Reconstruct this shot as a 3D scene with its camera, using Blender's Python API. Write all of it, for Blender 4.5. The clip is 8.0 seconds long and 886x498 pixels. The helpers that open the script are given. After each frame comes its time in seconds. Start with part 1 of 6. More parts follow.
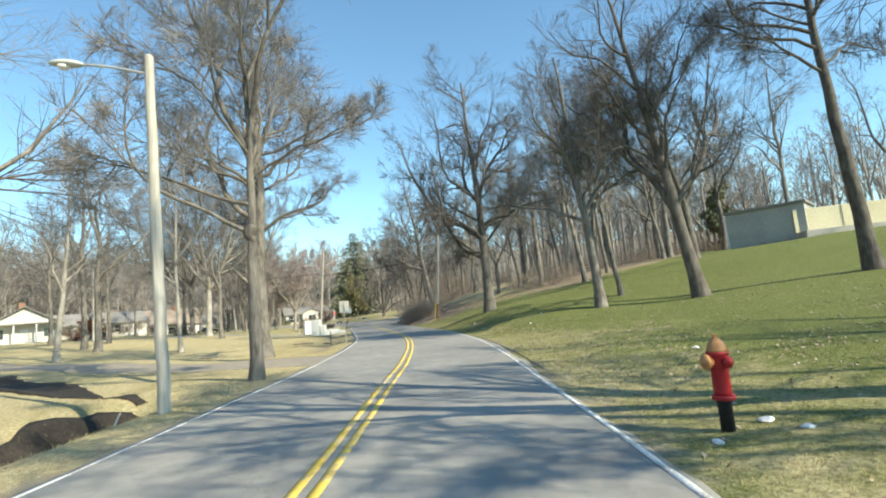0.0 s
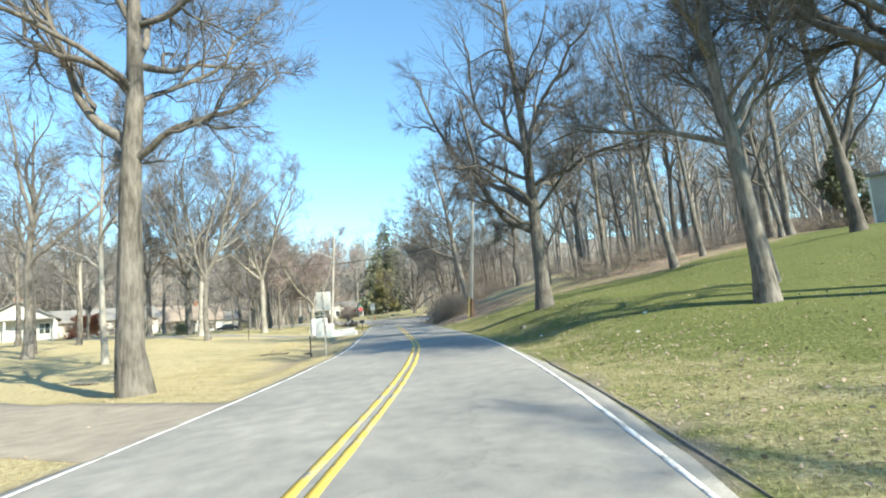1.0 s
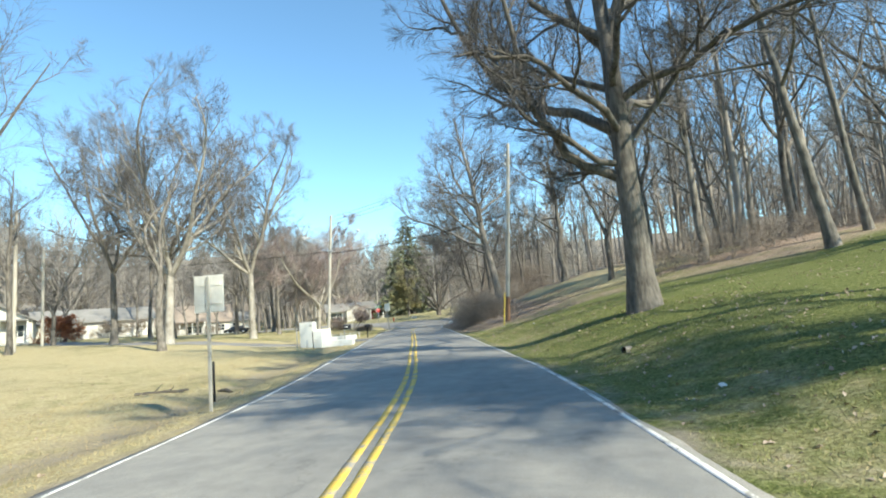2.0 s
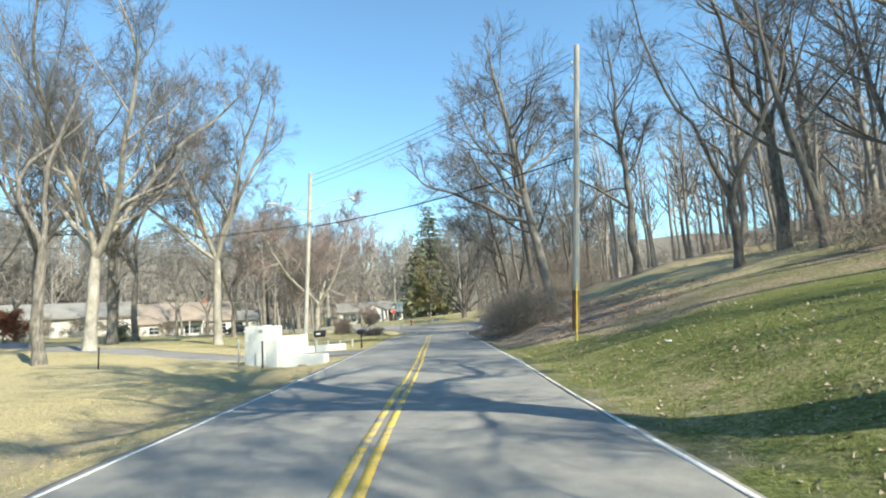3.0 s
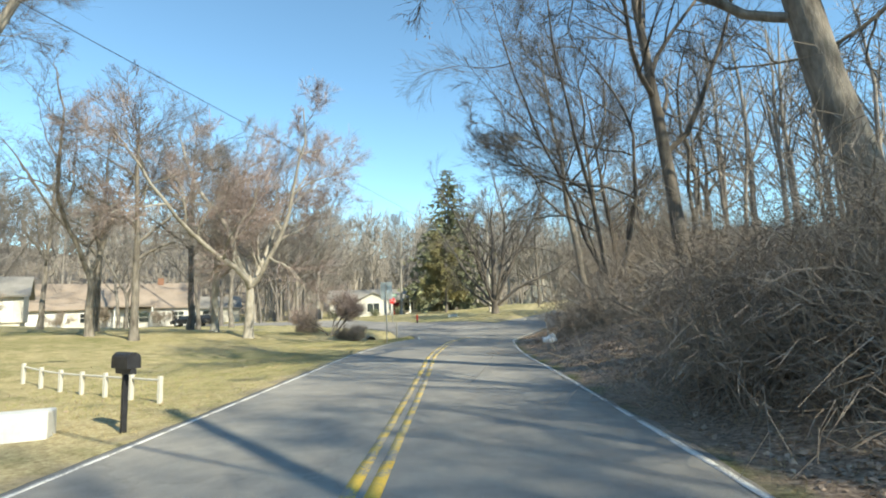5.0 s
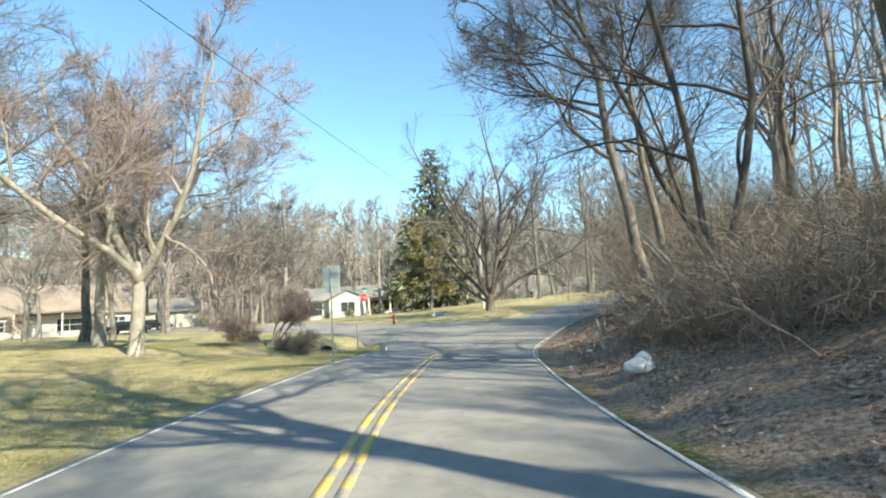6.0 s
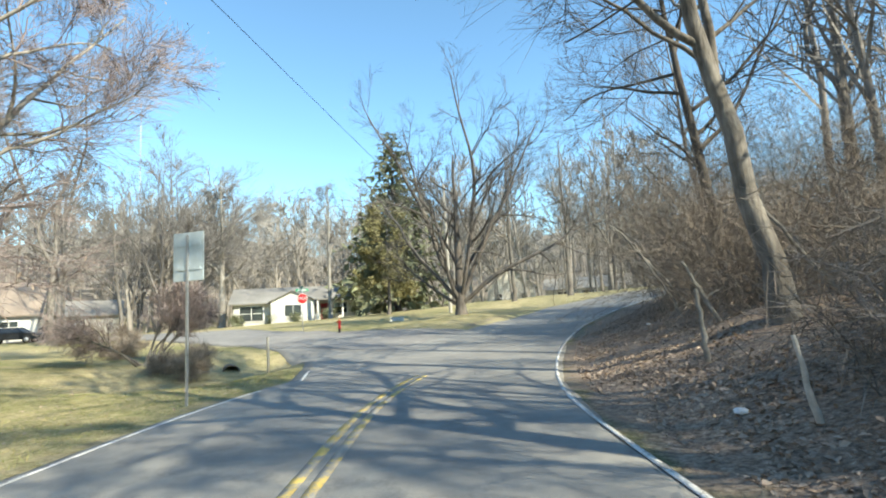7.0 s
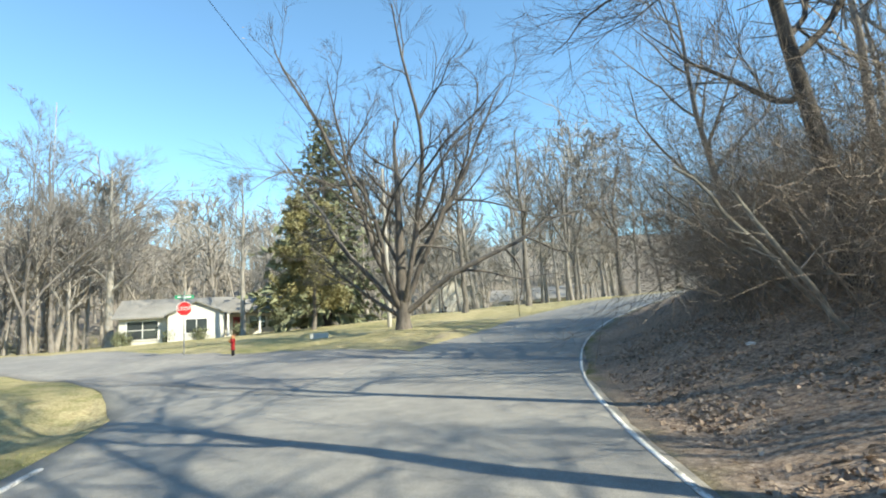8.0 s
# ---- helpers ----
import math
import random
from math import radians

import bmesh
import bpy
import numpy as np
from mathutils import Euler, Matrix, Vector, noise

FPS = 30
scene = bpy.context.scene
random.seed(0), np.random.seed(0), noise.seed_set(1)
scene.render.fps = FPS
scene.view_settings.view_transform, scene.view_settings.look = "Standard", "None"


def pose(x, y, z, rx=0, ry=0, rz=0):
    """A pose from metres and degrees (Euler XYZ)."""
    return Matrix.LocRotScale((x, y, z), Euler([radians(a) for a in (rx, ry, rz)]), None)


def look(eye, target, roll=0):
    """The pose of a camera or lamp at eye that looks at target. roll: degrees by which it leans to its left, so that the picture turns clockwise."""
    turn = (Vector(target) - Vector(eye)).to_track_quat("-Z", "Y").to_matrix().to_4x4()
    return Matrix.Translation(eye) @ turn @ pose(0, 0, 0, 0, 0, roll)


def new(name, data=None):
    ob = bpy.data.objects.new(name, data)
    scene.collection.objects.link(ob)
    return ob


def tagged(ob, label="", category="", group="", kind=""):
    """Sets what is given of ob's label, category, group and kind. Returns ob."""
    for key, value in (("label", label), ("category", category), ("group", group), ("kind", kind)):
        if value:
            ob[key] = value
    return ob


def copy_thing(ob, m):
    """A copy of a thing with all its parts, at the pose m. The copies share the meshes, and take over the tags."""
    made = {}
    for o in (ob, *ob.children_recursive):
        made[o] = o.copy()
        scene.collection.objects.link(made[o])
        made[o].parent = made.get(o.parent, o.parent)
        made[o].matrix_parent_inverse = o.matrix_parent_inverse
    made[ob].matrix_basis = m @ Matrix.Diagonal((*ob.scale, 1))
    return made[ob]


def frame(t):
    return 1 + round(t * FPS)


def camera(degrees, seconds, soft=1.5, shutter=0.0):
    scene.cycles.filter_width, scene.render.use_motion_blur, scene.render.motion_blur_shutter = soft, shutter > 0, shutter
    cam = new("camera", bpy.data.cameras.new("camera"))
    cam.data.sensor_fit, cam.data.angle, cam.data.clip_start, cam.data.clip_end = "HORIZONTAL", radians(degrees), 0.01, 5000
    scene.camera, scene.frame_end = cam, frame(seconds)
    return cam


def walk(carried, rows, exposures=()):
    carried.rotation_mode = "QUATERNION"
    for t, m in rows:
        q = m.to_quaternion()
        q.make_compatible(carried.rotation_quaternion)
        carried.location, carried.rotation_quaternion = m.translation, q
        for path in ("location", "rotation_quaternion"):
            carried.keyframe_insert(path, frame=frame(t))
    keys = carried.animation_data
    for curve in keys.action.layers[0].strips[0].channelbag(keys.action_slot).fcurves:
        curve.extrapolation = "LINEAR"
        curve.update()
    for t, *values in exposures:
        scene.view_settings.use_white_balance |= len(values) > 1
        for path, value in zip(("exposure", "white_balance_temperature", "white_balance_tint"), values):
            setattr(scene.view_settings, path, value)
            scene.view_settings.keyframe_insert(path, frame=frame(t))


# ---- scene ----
cam = camera(82.09, 8.0, soft=2.0)
PATH = [
    (0, (9.207, -9.084, 1.498), (9.017, -7.107, 1.734), -5.18),
    (0.5, (8.746, -3.223, 1.466), (8.479, -1.255, 1.700), -4.94),
    (1, (8.230, 2.935, 1.446), (7.888, 4.892, 1.682), -4.98),
    (1.5, (7.298, 8.756, 1.465), (6.900, 10.701, 1.705), -5.02),
    (2, (6.272, 14.608, 1.479), (5.821, 16.540, 1.728), -4.85),
    (3.3, (2.151, 30.886, 1.454), (1.575, 32.783, 1.722), -3.50),
    (3.5, (1.501, 33.102, 1.431), (0.912, 34.994, 1.700), -3.34),
    (4, (-0.331, 38.823, 1.437), (-0.946, 40.707, 1.706), -2.84),
    (4.5, (-2.170, 44.339, 1.451), (-2.801, 46.219, 1.711), -1.84),
    (5.8, (-5.971, 57.707, 1.466), (-6.578, 59.598, 1.704), -3.09),
    (6, (-6.535, 59.344, 1.462), (-7.119, 61.242, 1.701), -3.33),
    (6.5, (-7.787, 63.295, 1.457), (-8.309, 65.211, 1.696), -3.58),
    (7, (-8.778, 67.127, 1.430), (-9.220, 69.061, 1.678), -3.30),
    (7.5, (-9.705, 71.110, 1.329), (-10.042, 73.063, 1.601), -3.17),
    (8, (-10.462, 74.953, 1.387), (-10.670, 76.921, 1.676), -3.73),
]
walk(cam, [(t, look(eye, target, roll)) for t, eye, target, roll in PATH],
     exposures=[(0, 0.68, 7800, 2), (0.5, 0.90, 7600, 2), (1.0, 1.0, 7300, 2), (1.5, 0.92, 7200, 2), (2.0, 0.80, 7300, 2), (3.5, 0.84, 7500, 2), (4.0, 0.80, 7700, 2), (4.5, 0.62, 7800, 2), (6, 1.0, 7800, 2), (7, 0.96, 7500, 2), (7.5, 0.99, 7400, 2), (8, 0.92, 7400, 2)])

# ---- light ----
SUN_FROM = Vector((0.876, -0.482, 0.0)).normalized()
SUN_UP = radians(37)
world = bpy.data.worlds.new("sky")
scene.world = world
world.use_nodes = True
wn = world.node_tree
sky = wn.nodes.new("ShaderNodeTexSky")
sky.sky_type = "NISHITA"
sky.sun_disc = False
sky.sun_elevation = SUN_UP
sky.sun_rotation = math.atan2(SUN_FROM.x, SUN_FROM.y)
sky.air_density, sky.dust_density, sky.ozone_density = 1.0, 0.0, 3.0
wn.nodes["Background"].inputs["Strength"].default_value = 0.15
tint = wn.nodes.new("ShaderNodeMix")
tint.data_type, tint.blend_type = "RGBA", "MULTIPLY"
tint.inputs["Factor"].default_value = 1.0
tint.inputs["B"].default_value = (0.87, 1.15, 1.26, 1)
wn.links.new(sky.outputs["Color"], tint.inputs["A"])
wn.links.new(tint.outputs["Result"], wn.nodes["Background"].inputs["Color"])
sun_data = bpy.data.lights.new("sun", "SUN")
sun_data.energy, sun_data.angle, sun_data.color = 5.0, radians(0.6), (1.0, 0.95, 0.86)
sun = new("sun", sun_data)
sun.matrix_world = look((0, 0, 40), Vector((0, 0, 40)) - (SUN_FROM * math.cos(SUN_UP) + Vector((0, 0, math.sin(SUN_UP)))))


# ---- materials ----
def material(name, rough=0.8, metal=0.0, spec=0.3):
    m = bpy.data.materials.new(name)
    m.use_nodes = True
    nt = m.node_tree
    b = nt.nodes["Principled BSDF"]
    b.inputs["Roughness"].default_value = rough
    b.inputs["Metallic"].default_value = metal
    b.inputs["Specular IOR Level"].default_value = spec
    return m, nt, b


def tex_noise(nt, scale, detail=4.0, rough=0.55, stretch=None):
    """A noise texture on object coordinates, stretched where wanted."""
    co = nt.nodes.new("ShaderNodeTexCoord")
    n = nt.nodes.new("ShaderNodeTexNoise")
    n.inputs["Scale"].default_value, n.inputs["Detail"].default_value, n.inputs["Roughness"].default_value = scale, detail, rough
    src = co.outputs["Object"]
    if stretch:
        mp = nt.nodes.new("ShaderNodeMapping")
        mp.inputs["Scale"].default_value = stretch
        nt.links.new(src, mp.inputs["Vector"])
        src = mp.outputs["Vector"]
    nt.links.new(src, n.inputs["Vector"])
    return n


def ramp(nt, fac, stops):
    r = nt.nodes.new("ShaderNodeValToRGB")
    while len(r.color_ramp.elements) < len(stops):
        r.color_ramp.elements.new(0.5)
    for e, (p, c) in zip(r.color_ramp.elements, stops):
        e.position, e.color = p, (*c, 1)
    nt.links.new(fac, r.inputs["Fac"])
    return r


def mixed(nt, fac, a, b, mode="MIX"):
    m = nt.nodes.new("ShaderNodeMix")
    m.data_type, m.blend_type = "RGBA", mode
    for sock, v in ((m.inputs["Factor"], fac), (m.inputs["A"], a), (m.inputs["B"], b)):
        if isinstance(v, (int, float)):
            sock.default_value = v
        elif isinstance(v, tuple):
            sock.default_value = (*v, 1)
        else:
            nt.links.new(v, sock)
    return m.outputs["Result"]


def relief(nt, b, height, strength, distance):
    bp = nt.nodes.new("ShaderNodeBump")
    bp.inputs["Strength"].default_value, bp.inputs["Distance"].default_value = strength, distance
    nt.links.new(height, bp.inputs["Height"])
    nt.links.new(bp.outputs["Normal"], b.inputs["Normal"])


def rough_material(name, dark, light, fine, coarse, rough=0.85, bump=0.3, depth=0.01, stretch=None, lo=0.35, hi=0.7, worn=0.35, metal=0.0, vary=0.0):
    """Two scales of variation between two colours, with fine relief."""
    m, nt, b = material(name, rough, metal)
    n1 = tex_noise(nt, fine, 5, 0.6, stretch)
    n2 = tex_noise(nt, coarse, 3, 0.5)
    c1 = ramp(nt, n1.outputs["Fac"], ((lo, dark), (hi, light)))
    c2 = ramp(nt, n2.outputs["Fac"], ((0.3, tuple(v * (1 - worn) for v in dark)), (0.7, light)))
    out = mixed(nt, 0.4, c1.outputs["Color"], c2.outputs["Color"])
    if vary:
        info = nt.nodes.new("ShaderNodeObjectInfo")
        r = ramp(nt, info.outputs["Random"], ((0.0, (1 - vary,) * 3), (1.0, (1 + vary * 0.4,) * 3)))
        out = mixed(nt, 1.0, out, r.outputs["Color"], "MULTIPLY")
    nt.links.new(out, b.inputs["Base Color"])
    relief(nt, b, n1.outputs["Fac"], bump, depth)
    return m


BARK_GREY = rough_material("bark_grey", (0.075, 0.066, 0.058), (0.33, 0.305, 0.27), 9, 1.6, 0.9, 1.0, 0.04, (1, 1, 0.22), worn=0.6, vary=0.25)
BARK_DARK = rough_material("bark_dark", (0.062, 0.054, 0.048), (0.225, 0.2, 0.175), 9, 1.3, 0.9, 0.9, 0.03, (1, 1, 0.22), vary=0.25)
BARK_PALE = rough_material("bark_pale", (0.20, 0.183, 0.158), (0.52, 0.49, 0.435), 4, 0.9, 0.85, 0.5, 0.02, (1, 1, 0.4), vary=0.2)
TWIG = rough_material("twig_bark", (0.082, 0.076, 0.073), (0.23, 0.213, 0.203), 3, 0.5, 0.9, 0.1, 0.004, vary=0.3)
TWIG_PALE = rough_material("twig_bark_pale", (0.14, 0.128, 0.12), (0.31, 0.288, 0.268), 3, 0.5, 0.9, 0.1, 0.004, vary=0.3)
# paler copy of the twig bark, haze and sky light put into its colour
TWIG_HAZED = rough_material("hazed_twig_bark", (0.225, 0.207, 0.186), (0.40, 0.37, 0.335), 1.5, 0.2, 0.95, 0.1, 0.004)
TWIG_ROSY = rough_material("twig_budding", (0.21, 0.165, 0.155), (0.46, 0.375, 0.355), 3, 0.5, 0.9, 0.1, 0.004)
SNAG_WOOD = rough_material("bleached_dead_wood", (0.45, 0.41, 0.36), (0.76, 0.72, 0.66), 12, 1.5, 0.8, 0.4, 0.008, (1, 1, 0.2))
BRUSH = rough_material("brush_stems", (0.165, 0.136, 0.112), (0.45, 0.382, 0.32), 4, 0.7, 0.9, 0.1, 0.004)
NEEDLE = rough_material("needles", (0.11, 0.125, 0.075), (0.30, 0.32, 0.195), 2, 0.3, 0.7, 0.2, 0.01)
BROADLEAF = rough_material("evergreen_leaves", (0.12, 0.115, 0.055), (0.34, 0.31, 0.15), 3, 0.6, 0.5, 0.2, 0.01)
DRY_LEAF = rough_material("dry_leaves", (0.15, 0.105, 0.082), (0.62, 0.50, 0.40), 7, 1.5, 0.8, 0.2, 0.004, lo=0.3, hi=0.68)
GRASS_BLADE = rough_material("grass_blades", (0.16, 0.185, 0.055), (0.44, 0.44, 0.17), 1.2, 0.25, 0.7, 0.1, 0.002)
STRAW_BLADE = rough_material("dry_grass_blades", (0.30, 0.24, 0.12), (0.55, 0.46, 0.26), 1.2, 0.3, 0.8, 0.1, 0.002)
WHITE_PAINT = rough_material("white_masonry_paint", (0.58, 0.59, 0.565), (0.75, 0.755, 0.735), 14, 0.8, 0.75, 0.15, 0.006, worn=0.12)
POLE_WOOD = rough_material("weathered_pole_wood", (0.30, 0.28, 0.24), (0.60, 0.57, 0.51), 16, 0.9, 0.9, 0.5, 0.01, (1, 1, 0.06))
POLE_BASE = rough_material("tarred_pole_wood", (0.11, 0.06, 0.038), (0.34, 0.20, 0.12), 16, 0.9, 0.9, 0.5, 0.01, (1, 1, 0.06))


def road_paint(name, dark, light, bare, share):
    """Paint rubbed off in specks and patches, so that the asphalt shows."""
    m, nt, b = material(name, 0.72, 0.0, 0.3)
    fine, patch = tex_noise(nt, 38, 4, 0.7), tex_noise(nt, 1.9, 4, 0.65)
    c = ramp(nt, fine.outputs["Fac"], ((0.3, dark), (0.7, light)))
    add = nt.nodes.new("ShaderNodeMath")
    add.operation = "MULTIPLY_ADD"
    nt.links.new(fine.outputs["Fac"], add.inputs[0])
    add.inputs[1].default_value = 0.55
    nt.links.new(patch.outputs["Fac"], add.inputs[2])
    off = ramp(nt, add.outputs[0], ((0.69 + share, (1, 1, 1)), (0.79 + share, (0, 0, 0))))
    nt.links.new(mixed(nt, off.outputs["Color"], c.outputs["Color"], bare), b.inputs["Base Color"])
    relief(nt, b, fine.outputs["Fac"], 0.2, 0.002)
    return m


LINE_WHITE = road_paint("road_paint_white", (0.52, 0.52, 0.50), (0.82, 0.82, 0.80), (0.30, 0.295, 0.28), -0.02)
LINE_YELLOW = road_paint("road_paint_yellow", (0.58, 0.38, 0.07), (0.82, 0.58, 0.12), (0.30, 0.29, 0.27), -0.015)
LINE_YELLOW_WORN = road_paint("road_paint_yellow_worn", (0.50, 0.36, 0.10), (0.74, 0.55, 0.16), (0.30, 0.29, 0.27), 0.04)
RED_PAINT = rough_material("hydrant_red_paint", (0.30, 0.018, 0.022), (0.48, 0.035, 0.045), 9, 2, 0.45, 0.15, 0.003)
ORANGE_PAINT = rough_material("hydrant_cap_orange_paint", (0.40, 0.17, 0.07), (0.60, 0.33, 0.15), 9, 2, 0.5, 0.15, 0.003)
BLACK_PAINT = rough_material("black_iron_paint", (0.012, 0.013, 0.016), (0.04, 0.042, 0.05), 12, 2, 0.5, 0.15, 0.003)
STEEL = rough_material("galvanised_steel", (0.36, 0.37, 0.38), (0.60, 0.61, 0.62), 14, 3, 0.45, 0.1, 0.002, metal=0.6)
LAMP_GREY = rough_material("lamp_housing_grey", (0.40, 0.41, 0.41), (0.62, 0.63, 0.62), 14, 3, 0.5, 0.1, 0.002)
FADED_RED = rough_material("faded_mast_red", (0.42, 0.30, 0.28), (0.55, 0.42, 0.40), 0.1, 0.02, 0.6, 0.0, 0.001)
# bare aluminium, the blue sky reflection put into its base colour
ALUMINIUM_SKY = rough_material("sky_blued_sign_sheet", (0.46, 0.54, 0.58), (0.62, 0.70, 0.73), 5, 1.2, 0.4, 0.05, 0.002, metal=0.25)
SIGN_BACK = rough_material("bare_sign_sheet", (0.60, 0.58, 0.53), (0.80, 0.78, 0.72), 5, 1.2, 0.55, 0.05, 0.002)
YELLOW_PLASTIC = rough_material("yellow_marker_plastic", (0.62, 0.47, 0.02), (0.82, 0.66, 0.05), 8, 1.5, 0.45, 0.05, 0.002)
CABLE = rough_material("black_cable", (0.012, 0.012, 0.013), (0.03, 0.03, 0.03), 8, 1, 0.6, 0.05, 0.001)
STOP_RED = rough_material("sign_red", (0.50, 0.02, 0.025), (0.62, 0.03, 0.035), 8, 1.5, 0.4, 0.03, 0.001)
SIGN_GREEN = rough_material("sign_green", (0.02, 0.24, 0.12), (0.035, 0.33, 0.17), 8, 1.5, 0.4, 0.03, 0.001)
SIGN_WHITE = rough_material("sign_white", (0.72, 0.72, 0.70), (0.82, 0.82, 0.80), 8, 1.5, 0.4, 0.03, 0.001)
SIDING = rough_material("white_siding", (0.50, 0.485, 0.44), (0.68, 0.665, 0.61), 6, 0.5, 0.7, 0.1, 0.004, worn=0.1)
CREAM_WALL = rough_material("cream_painted_wall", (0.62, 0.55, 0.36), (0.80, 0.73, 0.52), 6, 0.4, 0.8, 0.1, 0.004, worn=0.1)
GREY_WALL = rough_material("grey_block_wall", (0.30, 0.30, 0.28), (0.46, 0.46, 0.43), 7, 0.5, 0.85, 0.2, 0.006, worn=0.15)
BRICK_WALL = rough_material("brick_wall", (0.20, 0.10, 0.065), (0.36, 0.20, 0.14), 12, 0.6, 0.85, 0.3, 0.006, (0.5, 0.5, 2.2))
ROOF_GREY = rough_material("grey_shingles", (0.17, 0.165, 0.155), (0.32, 0.31, 0.29), 9, 0.5, 0.9, 0.4, 0.01)
ROOF_BROWN = rough_material("brown_shingles", (0.23, 0.185, 0.15), (0.37, 0.31, 0.26), 9, 0.5, 0.9, 0.4, 0.01)
DOOR_RED = rough_material("red_door_paint", (0.20, 0.015, 0.02), (0.34, 0.03, 0.035), 6, 1, 0.5, 0.05, 0.002)
CONCRETE = rough_material("concrete", (0.40, 0.38, 0.34), (0.62, 0.59, 0.53), 9, 0.8, 0.85, 0.3, 0.006)
BAG_PLASTIC = rough_material("white_plastic_bag", (0.70, 0.71, 0.72), (0.86, 0.87, 0.88), 9, 2.5, 0.35, 0.4, 0.02, worn=0.1)
CAR_PAINT = rough_material("dark_car_paint", (0.018, 0.02, 0.025), (0.03, 0.034, 0.04), 3, 1, 0.25, 0.0, 0.001)
TYRE = rough_material("tyre_rubber", (0.012, 0.012, 0.012), (0.03, 0.03, 0.03), 20, 3, 0.9, 0.2, 0.003)
RED_SHRUB = rough_material("russet_shrub_leaves", (0.20, 0.065, 0.035), (0.42, 0.17, 0.09), 4, 0.8, 0.8, 0.2, 0.006)
KERB_DARK = rough_material("dark_tarred_kerb", (0.12, 0.105, 0.088), (0.28, 0.25, 0.21), 14, 1.5, 0.9, 0.4, 0.01)

GLASS, gn, gb = material("window_glass", 0.06, 0.0, 0.6)
gb.inputs["Base Color"].default_value = (0.03, 0.035, 0.04, 1)


def asphalt(name, dark, light):
    m, nt, b = material(name, 0.82, 0.0, 0.35)
    grit = tex_noise(nt, 95, 3, 0.7)
    mid = tex_noise(nt, 2.6, 5, 0.6)
    wide = tex_noise(nt, 0.32, 4, 0.55)
    c = ramp(nt, grit.outputs["Fac"], ((0.3, dark), (0.72, light)))
    patch = ramp(nt, mid.outputs["Fac"], ((0.3, (0.78, 0.78, 0.79)), (0.7, (1.1, 1.09, 1.06))))
    wear = ramp(nt, wide.outputs["Fac"], ((0.35, (0.84, 0.84, 0.85)), (0.66, (1.1, 1.09, 1.07))))
    out = mixed(nt, 1.0, c.outputs["Color"], patch.outputs["Color"], "MULTIPLY")
    out = mixed(nt, 1.0, out, wear.outputs["Color"], "MULTIPLY")
    # hairline cracks
    co = nt.nodes.new("ShaderNodeTexCoord")
    warp = nt.nodes.new("ShaderNodeVectorMath")
    warp.operation = "ADD"
    nt.links.new(co.outputs["Object"], warp.inputs[0])
    nt.links.new(mid.outputs["Color"], warp.inputs[1])
    vor = nt.nodes.new("ShaderNodeTexVoronoi")
    vor.feature = "DISTANCE_TO_EDGE"
    vor.inputs["Scale"].default_value = 0.22
    nt.links.new(warp.outputs["Vector"], vor.inputs["Vector"])
    crack = ramp(nt, vor.outputs["Distance"], ((0.0, (0.45, 0.45, 0.45)), (0.006, (1, 1, 1))))
    out = mixed(nt, 0.35, out, crack.outputs["Color"], "MULTIPLY")
    nt.links.new(out, b.inputs["Base Color"])
    relief(nt, b, grit.outputs["Fac"], 0.25, 0.004)
    return m


ASPHALT = asphalt("asphalt", (0.18, 0.177, 0.169), (0.39, 0.384, 0.363))
ASPHALT_PALE = asphalt("bleached_asphalt", (0.17, 0.165, 0.16), (0.36, 0.35, 0.335))


